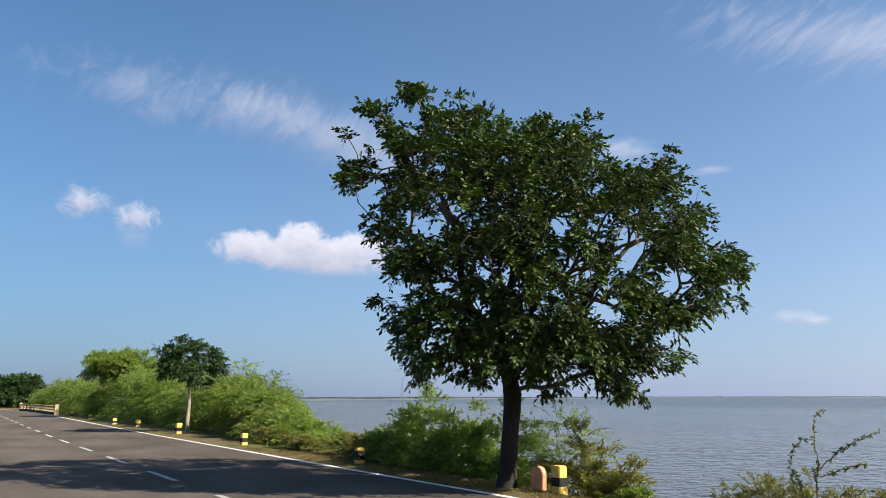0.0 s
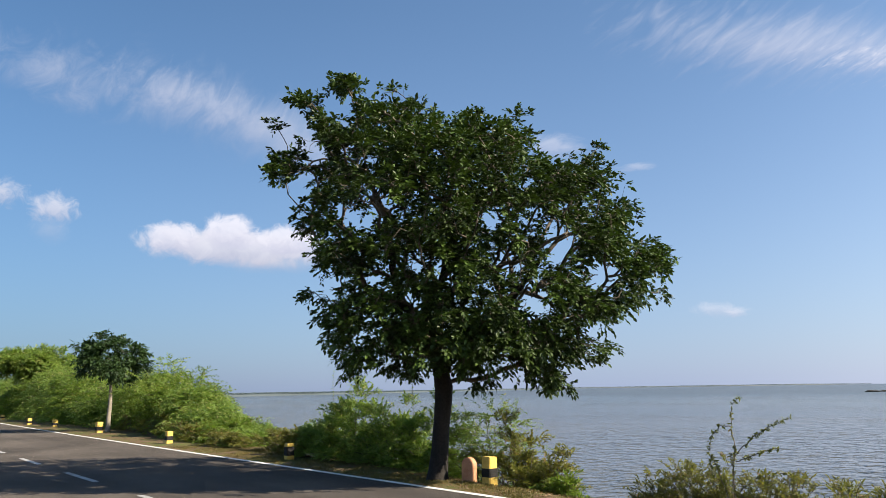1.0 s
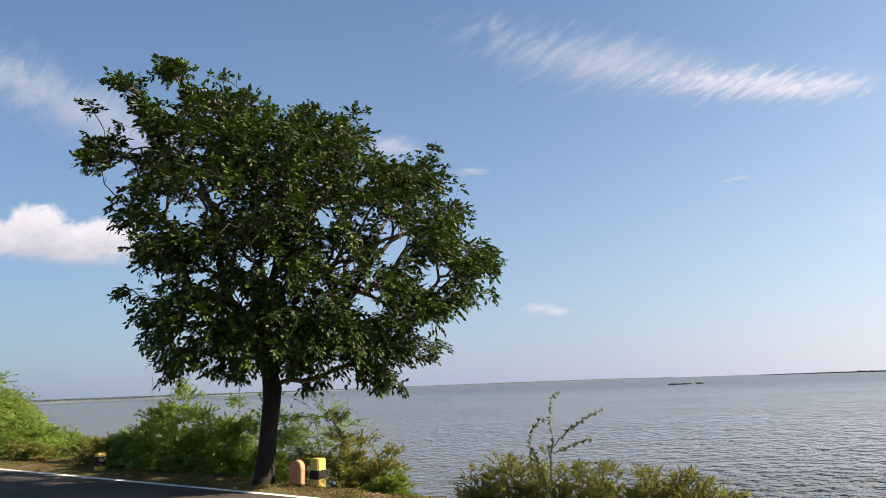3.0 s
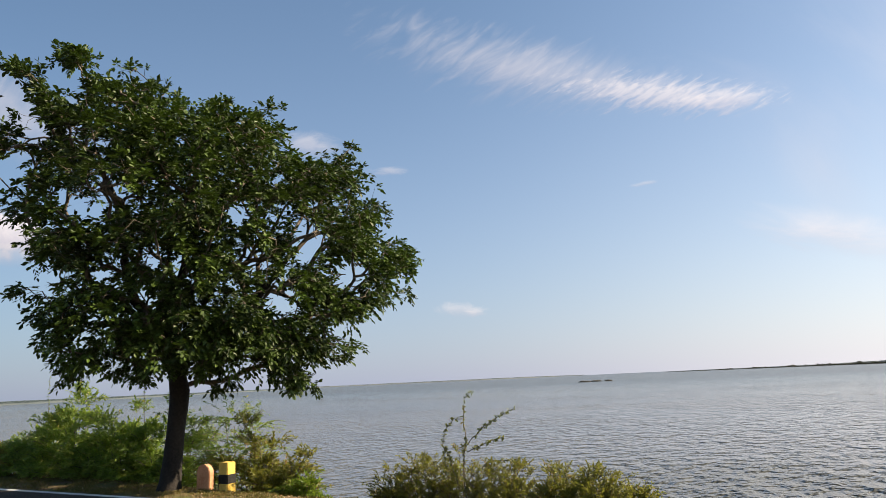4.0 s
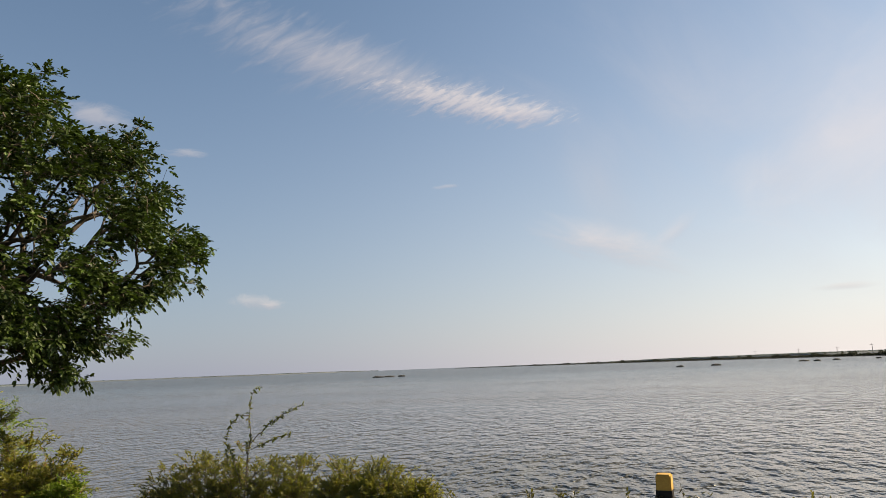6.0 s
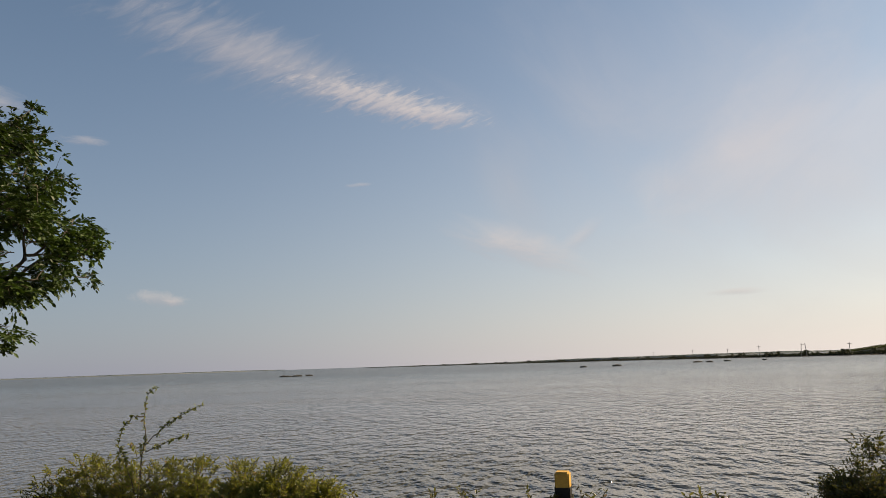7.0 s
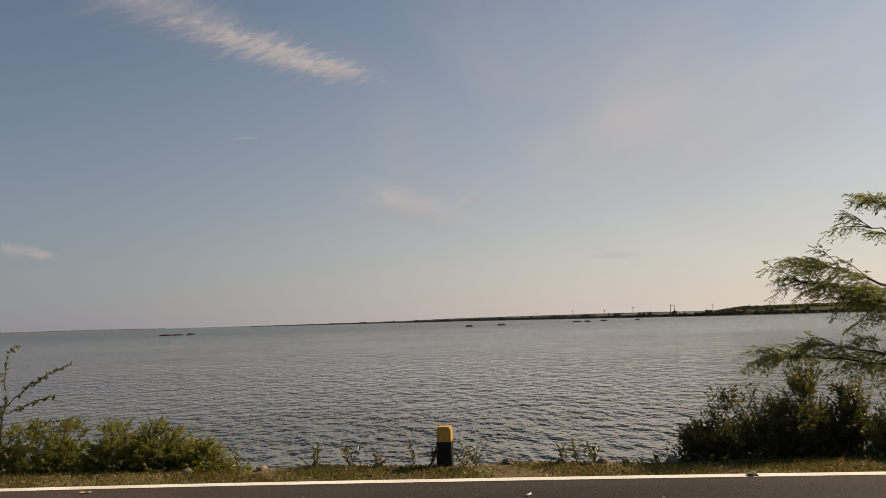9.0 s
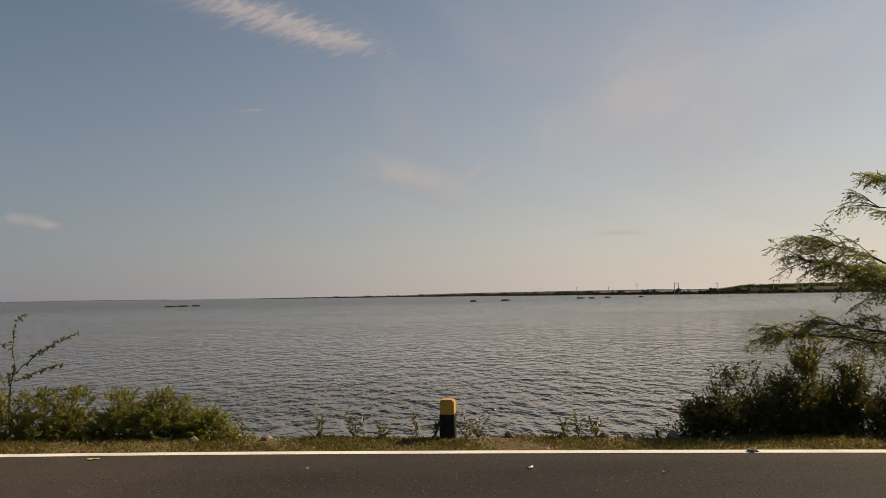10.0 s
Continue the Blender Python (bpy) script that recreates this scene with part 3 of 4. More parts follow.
def big_tree():
    rng = np.random.default_rng(4)
    turn = radians(51.4)
    across, away = np.array([math.cos(turn), math.sin(turn), 0]), np.array([-math.sin(turn), math.cos(turn), 0])
    put = lambda p: p[:, 0:1] * across + p[:, 1:2] * away + p[:, 2:3] * np.array([0, 0, 1.0])
    stem = [(-0.10, 0, -0.15), (-0.08, 0, 0.1), (-0.04, 0, 0.5), (0.0, 0, 1.0), (0.04, 0, 1.4), (0.05, 0, 1.65), (0.0, 0, 1.95), (-0.14, -0.1, 2.35), (-0.32, -0.25, 2.8)]
    stem_r = np.array([0.25, 0.19, 0.165, 0.155, 0.165, 0.175, 0.15, 0.12, 0.10])
    fit = [(u + (0.1 if u < -1.9 else -0.1 if u > 2.8 else 0.0), z, max(0.14, r - (0.08 if r < 0.5 else 0.13))) for u, z, r in LOBES]
    main, lobe_r = lobed(rng, fit, 1100, 0.4, 4.2, 0.72)
    twig = np.array([(u, rng.uniform(-0.5, 0.5), z) for u, z in TUFTS])
    main, lobe_r = np.concatenate([main, twig]), np.concatenate([lobe_r, np.full(len(twig), 0.1)])
    pad = rng.normal(0, 1, (len(main), 5, 3)) * np.array([0.19, 0.19, 0.075]) * np.clip(lobe_r / 0.35, 0.5, 1)[:, None, None]
    tips = (main[:, None] + pad).reshape(-1, 3)
    open_at = np.array(GAPS)
    free = (np.hypot(tips[:, None, 0] - open_at[:, 0], tips[:, None, 2] - open_at[:, 1]) > open_at[:, 2] + 0.10).all(1)
    tips = tips[free]
    for p in (main, tips):                       # the side towards the road is a little smaller than the lake side
        k = 1 + p[:, 1] / 13.9
        p[:, 0] *= k
        p[:, 2] = 1.6 + (p[:, 2] - 1.6) * k
    out = unit(tips - np.array([0.3, -0.1, 3.6])) + np.array([0, 0, 0.1])
    scaffold = [(0.6, 0.35, 1.78), (1.2, 0.2, 1.98), (1.75, 0, 2.0), (-0.70, 0, 3.2), (-0.9, -0.3, 4.2), (-1.2, -0.5, 5.3), (0.5, -0.1, 2.6), (1.3, -0.2, 3.2), (1.9, -0.3, 4.0), (2.5, -0.3, 4.5), (3.1, -0.3, 4.7),
                (2.0, 0, 3.3), (3.0, -0.1, 3.75), (0.3, -0.4, 4.0), (0.5, -0.5, 5.2), (-1.5, -0.1, 3.2), (-1.6, -0.5, 4.2), (-2.1, -0.5, 4.7), (0.2, -2, 3.2), (0.4, 1.4, 3.4), (0.6, -2.6, 4.4), (0.5, 2, 4.6), (-2.0, -0.4, 6.0)]
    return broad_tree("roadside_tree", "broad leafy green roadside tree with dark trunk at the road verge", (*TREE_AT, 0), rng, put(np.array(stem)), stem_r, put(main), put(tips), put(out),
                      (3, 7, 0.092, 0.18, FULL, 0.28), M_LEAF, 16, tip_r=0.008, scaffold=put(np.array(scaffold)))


big_tree()


def round_tree(name, label, at, height, crown_r, crown_z, rng, tips_n, leaf, mat, trunk_r=0.07, flat=0.8, group=""):
    stem = np.array([(0, 0, -0.1), (0.02, 0, height * 0.15), (0.0, 0.03, height * 0.3), (0.03, 0.0, height * 0.42), (0.0, 0.0, height * 0.5)])
    k = max(30, tips_n // 11)
    d = unit(rng.normal(0, 1, (k, 3))) * (rng.uniform(0.25, 1, k) ** 0.5)[:, None]
    lump = 1 + 0.30 * np.sin(d[:, 0] * 5 + d[:, 2] * 4 + crown_r) * np.cos(d[:, 1] * 4 - d[:, 2] * 3)
    main = d * lump[:, None] * np.array([crown_r, crown_r, crown_r * flat]) + np.array([0, 0, crown_z])
    tips = (main[:, None] + rng.normal(0, 1, (k, 11, 3)) * np.array([0.13, 0.13, 0.05]) * crown_r).reshape(-1, 3)
    d = np.repeat(d, 11, axis=0)
    return broad_tree(name, label, (*at, ground_z(*at)), rng, stem, np.linspace(trunk_r * 1.3, trunk_r * 0.7, 5), main, tips,
                      d + np.array([0, 0, 0.2]), leaf, mat, 4, group, tip_r=0.004 * height / 4, bark=M_PALEBARK if height < 5 else None)


round_tree("young_tree", "young dark green tree with pale slender trunk on the verge", (-36.0, 9.75), 4.4, 1.5, 3.35, np.random.default_rng(11), 560, (3, 7, 0.15, 0.26, BROAD, 0.4), M_DARKLEAF, 0.085, 0.72)


# ---------------------------------------------------------------- shrubs
def fronds(rng, base, way, length, leaves, size, shape, droop):
    """Arching shoots with leaves on both sides; leaf vertices and quads, and the shoots' centre lines."""
    n = len(base)
    way = unit(way)
    side = unit(np.cross(way, np.array([0, 0, 1.0])) + rng.normal(0, 0.25, (n, 3)))
    s = (np.linspace(0.15, 1.0, leaves)[None] + rng.normal(0, 0.03, (n, leaves)))[..., None]
    L = length[:, None, None]
    p = base[:, None] + way[:, None] * L * s - np.array([0, 0, 1.0]) * droop * L * s ** 2
    tan = unit(way[:, None] - np.array([0, 0, 2.0]) * droop * s)
    hand = np.where(np.arange(leaves) % 2 == 0, 1.0, -1.0)[None, :, None]
    lw = tan * 0.7 + side[:, None] * hand + rng.normal(0, 0.3, p.shape)
    v, f = blades(rng, p.reshape(-1, 3), lw.reshape(-1, 3), size * rng.uniform(0.6, 1.3, n * leaves), shape, 0.6)
    q = np.linspace(0, 1, 4)[None, :, None]
    lines = base[:, None] + way[:, None] * L * q - np.array([0, 0, 1.0]) * droop * L * q ** 2
    return v, f, lines


def shrub(name, label, at, radii, height, rng, count, leaves, size, shape, mat, shoot=0.5, rise=0.4, droop=0.4, group="", stems=26, category="shrub", ragged=0.25, level=1.0, pad=0.55, per=13):
    """A shrub: stems from an oval patch, and over a lumpy dome pads of shoots that spread from one knot each, with open shade between the pads. radii: half sizes along x and y."""
    x0, y0 = at
    z0 = float(ground_z(x0, y0))
    height = height - z0
    root = thing(name, (x0, y0, z0, 0), label, category, group)
    knots = max(10, count // per)
    d = rng.normal(0, 1, (knots, 3))
    d[:, 2] = np.abs(d[:, 2]) * 0.9
    d = unit(d)
    ph = x0 * 1.7
    lump = 1 + ragged * (np.sin(d[:, 0] * 5 + ph) * np.cos(d[:, 1] * 4 - ph) + 0.6 * np.sin(d[:, 2] * 9 + d[:, 0] * 7 + ph)) + rng.normal(0, 0.07, knots)
    depth = rng.uniform(0.25, 1.0, knots) ** 0.4
    size3 = np.array([radii[0], radii[1], height])
    inset = np.maximum(size3 - shoot * 0.55, size3 * 0.35)
    knot = d * (lump * depth)[:, None] * inset
    spread = rng.normal(0, 1, (knots, per, 3)) * np.array([1, 1, 0.4])
    base = (knot[:, None] + spread * pad * shoot * 0.35).reshape(-1, 3)
    way = (d[:, None] * np.array([1, 1, level]) + spread * 0.55 + np.array([0, 0, rise]) + rng.normal(0, 0.2, (knots, per, 3))).reshape(-1, 3)
    base[:, 2] = np.maximum(base[:, 2], ground_z(x0 + base[:, 0], y0 + base[:, 1]) - z0 + 0.05)
    n = len(base)
    v, f, lines = fronds(rng, base, way, shoot * rng.uniform(0.6, 1.25, n), leaves, size, shape, droop)
    low = ground_z(x0 + v[:, 0], y0 + v[:, 1]) - z0 + 0.01
    v[:, 2] = np.maximum(v[:, 2], low)
    tagged(part("foliage", mesh_of("foliage", v, [f], mat), None, root), kind="stuff")
    b = Bag()
    for line in lines[:: max(1, n // 220)]:
        b.tube(line, np.linspace(0.006, 0.002, 4) * (0.6 + 0.3 * height), 3)
    for i in range(min(stems, knots)):
        t = knot[i] * np.array([1, 1, 0.95])
        foot = np.array([t[0] * 0.35, t[1] * 0.35, 0.0])
        foot[2] = float(ground_z(x0 + foot[0], y0 + foot[1])) - z0 - 0.05
        b.tube(bezier(foot, (foot + t) / 2 + np.array([0, 0, 0.15 * height]), t, 5), np.linspace(0.014, 0.005, 5) * (0.5 + 0.4 * height), 4)
    tagged(part("twig_work", b.mesh("twig_work", M_TWIG, False), None, root), kind="stuff")
    return root


# the thicket along the verge towards the bend
THICKET = [(-22.6, 10.6, 1.2, 0.7, 0.35), (-24.8, 10.9, 1.5, 1.0, 0.75), (-27.4, 11.0, 1.4, 1.1, 1.3), (-29.9, 11.5, 1.7, 1.5, 2.2),
           (-33.4, 12.2, 2.5, 2.0, 2.7), (-38.0, 12.4, 3.0, 2.3, 3.3), (-43.0, 12.6, 3.4, 2.6, 3.5), (-48.0, 12.8, 3.8, 2.6, 3.7), (-53.5, 13.0, 4.2, 2.7, 4.0),
           (-60.0, 13.2, 4.6, 2.9, 4.1), (-67.5, 13.2, 5.2, 2.9, 4.1), (-76.0, 13.2, 5.6, 2.8, 3.9), (-87.0, 13.4, 6.5, 3.0, 3.9), (-99.0, 13.4, 7.5, 3.2, 4.1), (-113.0, 13.6, 8.0, 3.5, 4.0)]
for i, (x, y, rx, ry, h) in enumerate(THICKET):
    shrub("thicket_shrub", "bright green feathery thorn shrub on the bank", (x, y), (rx, ry), h, np.random.default_rng(100 + i), 1900 if x > -56 else 1300, 16,
          0.085 + 0.0017 * abs(x), NARROW, (M_THICKET, M_SHRUB)[i % 3 == 1], 0.55 + 0.005 * abs(x), 0.06, 0.30, "thicket along the verge", level=0.35, ragged=0.12, pad=0.8, per=20)
round_tree("feathery_tree", "broad feathery green tree standing out of the thicket", (-67.0, 12.4), 5.2, 2.3, 4.1, np.random.default_rng(13), 900, (4, 9, 0.26, 0.42, NARROW, 0.25), M_THICKET, 0.1, 0.5)
FRINGE = [(-19.3, 9.8, 1.3, 0.5, 0.7), (-18.0, 9.6, 0.8, 0.4, 0.75), (-22.5, 9.5, 1.4, 0.35, 0.5), (-26.0, 9.7, 1.7, 0.4, 0.7), (-30.0, 10.0, 1.9, 0.4, 0.8), (-34.0, 10.4, 1.9, 0.45, 0.7)]
for i, (x, y, rx, ry, h) in enumerate(FRINGE):
    shrub("fringe_weed", "yellowish green weed clump at the foot of the thicket", (x, y), (rx, ry), h, np.random.default_rng(140 + i), 260, 12, 0.10, NARROW, M_DRY, 0.3, 0.9, 0.3, "weeds along the thicket", category="weed")

# shrubs behind and beside the big tree
SHRUBS = [(-17.0, 9.8, 0.9, 0.6, 1.05, M_THICKET, 900), (-15.6, 9.8, 1.2, 0.8, 1.65, M_THICKET, 1500), (-14.0, 9.9, 1.2, 0.8, 1.6, M_THICKET, 1400), (-12.6, 10.0, 1.1, 0.75, 1.35, M_THICKET, 1100),
          (-10.0, 9.75, 0.95, 0.55, 0.85, M_DRY, 620), (-9.1, 9.5, 0.75, 0.45, 0.55, M_DRY, 480), (-8.45, 9.25, 0.5, 0.35, 0.22, M_SHRUB, 260)]
for i, (x, y, rx, ry, h, mat, n) in enumerate(SHRUBS):
    shrub("bank_shrub", "sunlit green shrub on the bank behind the roadside tree", (x, y), (rx, ry), h, np.random.default_rng(160 + i), n, 18, 0.085, NARROW, mat, 0.36, 0.75, 0.35, "shrubs behind the tree")
shrub("thorn_shrub", "thin feathery thorn shrub with open grey twigs on the bank", (-11.2, 10.4), (1.6, 0.9), 1.62, np.random.default_rng(170), 900, 26, 0.065, NARROW, M_THICKET, 0.6, 0.1, 0.28, stems=40, level=0.4)
LOW = [(-6.75, 9.3, 0.5, 0.42, 0.42, M_DRY, 380), (-6.2, 9.3, 0.6, 0.42, 0.62, M_DRY, 520), (-5.6, 9.3, 0.6, 0.42, 0.58, M_DRY, 480), (-5.05, 9.25, 0.55, 0.4, 0.5, M_DRY, 480), (-4.6, 9.15, 0.55, 0.4, 0.5, M_DRY, 480),
       (-4.0, 9.1, 0.6, 0.4, 0.52, M_DRY, 560), (-3.45, 8.95, 0.6, 0.36, 0.5, M_DRY, 560), (-2.95, 8.9, 0.5, 0.34, 0.34, M_DRY, 380), (-2.5, 8.8, 0.3, 0.28, 0.16, M_DRY, 180)]
for i, (x, y, rx, ry, h, mat, n) in enumerate(LOW):
    shrub("low_shrub", "low brownish yellow-green shrub on the bank edge", (x, y), (rx, ry), h, np.random.default_rng(180 + i), int(n * 1.25), 18, 0.052, NARROW, mat, 0.24, 0.7, 0.3, "low shrubs at the water's edge", ragged=0.14, per=7)
RIGHT = [(3.0, 8.5, 0.35, 0.35, 0.36, M_BUSH, 300), (3.3, 8.55, 0.45, 0.4, 0.5, M_BUSH, 420), (3.8, 8.6, 0.55, 0.45, 0.68, M_BUSH, 600), (4.35, 8.6, 0.6, 0.45, 0.76, M_BUSH, 660),
         (5.0, 8.5, 0.8, 0.5, 0.66, M_BUSH, 700), (6.2, 8.4, 0.9, 0.5, 0.6, M_BUSH, 700)]
for i, (x, y, rx, ry, h, mat, n) in enumerate(RIGHT):
    shrub("leafy_bush", "dense brownish green bush with upright shoots on the verge", (x, y), (rx, ry), h, np.random.default_rng(200 + i), int(n * 1.5), 14, 0.046, BROAD, mat, 0.26, 1.3, 0.06, "bushes by the thorn tree", ragged=0.3)


def weed(x, y, tall, rng, leaves=22, name="small_weed", label="small leafy weed at the water's edge"):
    root = thing(name, (x, y, float(ground_z(x, y)), 0), label, "weed", "weeds by the guard stone")
    k = int(rng.integers(3, 6))
    way = np.array([0, 0, 1.0]) + rng.normal(0, 0.35, (k, 3)) * np.array([1, 1, 0.2])
    v, f, lines = fronds(rng, np.zeros((k, 3)), way, tall * rng.uniform(0.7, 1.1, k), leaves // 2, 0.055, BROAD, 0.08)
    part("leaves", mesh_of("leaves", v, [f], M_BUSH), None, root)
    b = Bag()
    for line in lines:
        b.tube(line, (0.005, 0.004, 0.003, 0.002), 4)
    part("stem", b.mesh("stem", M_TWIG, False), None, root)


rng = np.random.default_rng(50)
for x, tall in [(-1.45, 0.28), (-1.05, 0.33), (-0.7, 0.2), (-0.32, 0.3), (-0.15, 0.26), (0.25, 0.38), (0.36, 0.3), (1.32, 0.26), (1.47, 0.28), (1.66, 0.22), (-2.55, 0.28), (-2.3, 0.3), (2.35, 0.2)]:
    weed(x, float(edge_y(x)) + 0.70 + rng.uniform(-0.05, 0.06), tall, rng)


def tall_shoots(x, y):
    """Long bare shoots of a thorn bush, with small leaves in pairs, standing out of the low shrubs."""
    rng = np.random.default_rng(61)
    z = -0.06
    root = thing("tall_thorn_bush", (x, y, z, 0), "thin thorn bush with long leafy shoots standing above low shrubs", "shrub")
    across, up = np.array([0.86, 0.5, 0]), np.array([0, 0, 1.0])
    runs = [[(-0.05, -0.6), (-0.08, 0.21), (-0.06, 0.6), (-0.02, 0.86), (-0.05, 1.14), (-0.02, 1.42), (0.09, 1.5)], [(-0.05, 1.13), (-0.19, 1.13), (-0.31, 1.0), (-0.35, 0.8), (-0.33, 0.46)],
            [(-0.04, 0.75), (0.2, 0.98), (0.41, 1.13), (0.68, 1.24)], [(-0.02, 0.67), (0.15, 0.74), (0.36, 0.82), (0.52, 0.86)], [(-0.14, 0.15), (-0.25, 0.53), (-0.32, 0.76)], [(0.0, 0.3), (0.3, 0.54), (0.62, 0.54), (0.77, 0.42)]]
    for i, run in enumerate(runs):
        p = np.array([a * across + c * up for a, c in run])
        s = np.linspace(0, len(p) - 1, 26)
        line = np.stack([np.interp(s, np.arange(len(p)), p[:, k]) for k in range(3)], -1) + rng.normal(0, 0.006, (26, 3))
        b = Bag()
        b.tube(line, np.linspace(0.010 if i == 0 else 0.007, 0.003, 26), 5)
        part("shoot", b.mesh("shoot", M_TWIG, False), None, root)
        at = np.repeat(line[5:], 4, axis=0)
        way = rng.normal(0, 1, at.shape)
        v, f = blades(rng, at, way, rng.uniform(0.03, 0.065, len(at)), BROAD, 0.8)
        tagged(part("foliage", mesh_of("foliage", v, [f], M_FEATHER), None, root), kind="stuff")


tall_shoots(-5.36, 9.2)


def long_shoot(x, y, top, seed):
    """One thin leafy shoot that stands high out of a shrub."""
    rng = np.random.default_rng(seed)
    z = float(ground_z(x, y))
    root = thing("long_shoot", (x, y, z, 0), "single thin leafy shoot standing out of a bank shrub", "plant", "long shoots on the bank")
    line = np.stack([0.03 * np.sin(np.linspace(0, 5, 30)), np.zeros(30), np.linspace(-0.05, top - z, 30)], -1)
    b = Bag()
    b.tube(line, np.linspace(0.008, 0.003, 30), 4)
    part("stem", b.mesh("stem", M_TWIG, False), None, root)
    at = np.repeat(line[14:], 4, axis=0) + rng.normal(0, 0.012, (64, 3))
    v, f = blades(rng, at, rng.normal(0, 1, at.shape), rng.uniform(0.025, 0.06, 64), BROAD, 0.8)
    part("leaves", mesh_of("leaves", v, [f], M_SHRUB), None, root)


long_shoot(-16.75, 9.9, 2.1, 1)
long_shoot(-13.35, 9.9, 2.0, 2)


def thorn_tree():
    """The thorn tree whose feathery boughs reach in over the bushes: layered boughs, side twigs along them, and rows of small hanging leaves."""
    rng = np.random.default_rng(71)
    at = np.array([8.9, 9.7, 0.0])
    at[2] = float(ground_z(at[0], at[1]))
    root = thing("thorn_tree", (*at, 0), "feathery thorn tree with drooping boughs at the bank", "tree")
    stem = np.array([(0, 0, -0.15), (-0.05, 0, 0.5), (-0.12, 0.05, 1.1), (-0.2, 0.05, 1.8), (-0.3, 0.1, 2.5), (-0.25, 0.1, 3.0), (-0.2, 0.2, 3.5)])
    b = Bag()
    b.tube(stem, (0.16, 0.13, 0.115, 0.10, 0.085, 0.06, 0.03), 12)
    part("trunk", b.mesh("trunk", M_BARK, False), None, root)
    # tips of the boughs, where each leaves the trunk, how far it arches, how many side twigs
    boughs = [((4.5, 10.1, 0.98), 1.1, 0.22, 22), ((5.0, 9.9, 1.12), 1.2, 0.16, 14), ((5.0, 10.3, 2.02), 1.5, 0.20, 26), ((5.2, 10.6, 2.35), 1.7, 0.18, 22), ((5.5, 10.0, 1.75), 1.5, 0.15, 14), ((5.95, 10.3, 2.85), 2.2, 0.15, 6),
              ((6.2, 10.5, 3.2), 2.6, 0.15, 5), ((11.8, 9.8, 2.3), 2.0, 0.3, 18), ((9.6, 12.4, 2.6), 2.2, 0.3, 18), ((11.2, 10.8, 3.6), 3.0, 0.2, 16)]
    twigs, leaves = Bag(), Bag()
    for tip, leave, arch, sides in boughs:
        foot = np.array([np.interp(leave, stem[:, 2], stem[:, k]) for k in range(3)])
        end = np.array(tip) - at
        reach = np.linalg.norm(end - foot)
        line = bezier(foot, (foot + end) / 2 + np.array([0, 0, arch * reach * 0.5]), end, 24)
        line[1:-1] += rng.normal(0, 0.014, (22, 3))
        b = Bag()
        b.tube(line, np.linspace(0.042, 0.004, 24), 7)
        part("limb", b.mesh("limb", M_BARK, False), None, root)
        ahead = unit(end - line[12])
        flat = unit(np.cross(ahead, np.array([0, 0, 1.0])))
        base, way, length = [line[-2]], [ahead], [0.30]
        for s in np.sqrt(rng.uniform(0.10, 0.98, int(sides * 1.6))):
            a = line[int(s * 23)]
            w = unit(ahead * 0.75 + flat * rng.choice([-1, 1]) * rng.uniform(0.25, 0.9) + np.array([0, 0, rng.normal(0.02, 0.22)]))
            long = rng.uniform(0.45, 1.0) * (1.15 - 0.6 * s)
            side = bezier(a, a + w * long * 0.55 + np.array([0, 0, 0.06]), a + w * long - np.array([0, 0, 0.14 * long]), 9)
            twigs.tube(side, np.linspace(0.009, 0.003, 9), 4)
            for k in range(1, 9):
                for hand in (-1, 1):
                    if rng.uniform() < 0.85:
                        base.append(side[k] + rng.normal(0, 0.008, 3))
                        way.append(unit(w * 0.55 + np.cross(w, np.array([0, 0, 1.0])) * hand * 0.6 + np.array([0, 0, rng.normal(-0.28, 0.3)])))
                        length.append(rng.uniform(0.10, 0.24))
        v, f, stalks = fronds(rng, np.array(base), np.array(way), np.array(length), 10, 0.056, NARROW, 0.22)
        leaves.add(v, f)
        for stalk in stalks[::2]:
            twigs.tube(stalk, (0.003, 0.0025, 0.002, 0.0015), 3)
    tagged(part("branch_work", twigs.mesh("branch_work", M_TWIG, False), None, root), kind="stuff")
    tagged(part("crown", leaves.mesh("crown", M_FEATHER), None, root), kind="stuff")


thorn_tree()
round_tree("dark_tree", "large dark green tree by the road at the bend", (-138.0, 10.0), 6.2, 4.2, 3.6, np.random.default_rng(21), 1500, (4, 6, 0.5, 0.6, BROAD, 0.3), M_DARKLEAF, 0.3, 0.62)
round_tree("dark_tree", "dark green tree behind the large one at the bend", (-150.0, 7.0), 4.6, 3.2, 2.8, np.random.default_rng(22), 500, (4, 6, 0.5, 0.6, BROAD, 0.3), M_DARKLEAF, 0.25, 0.62)


# ---------------------------------------------------------------- painted stones
def box(bm, x, y, z0, z1, taper=1.0):
    made = bmesh.ops.create_cube(bm, size=1.0)["verts"]
    for v in made:
        k = taper if v.co.z > 0 else 1.0
        v.co = Vector((v.co.x * x * k, v.co.y * y * k, z1 if v.co.z > 0 else z0))
    return made


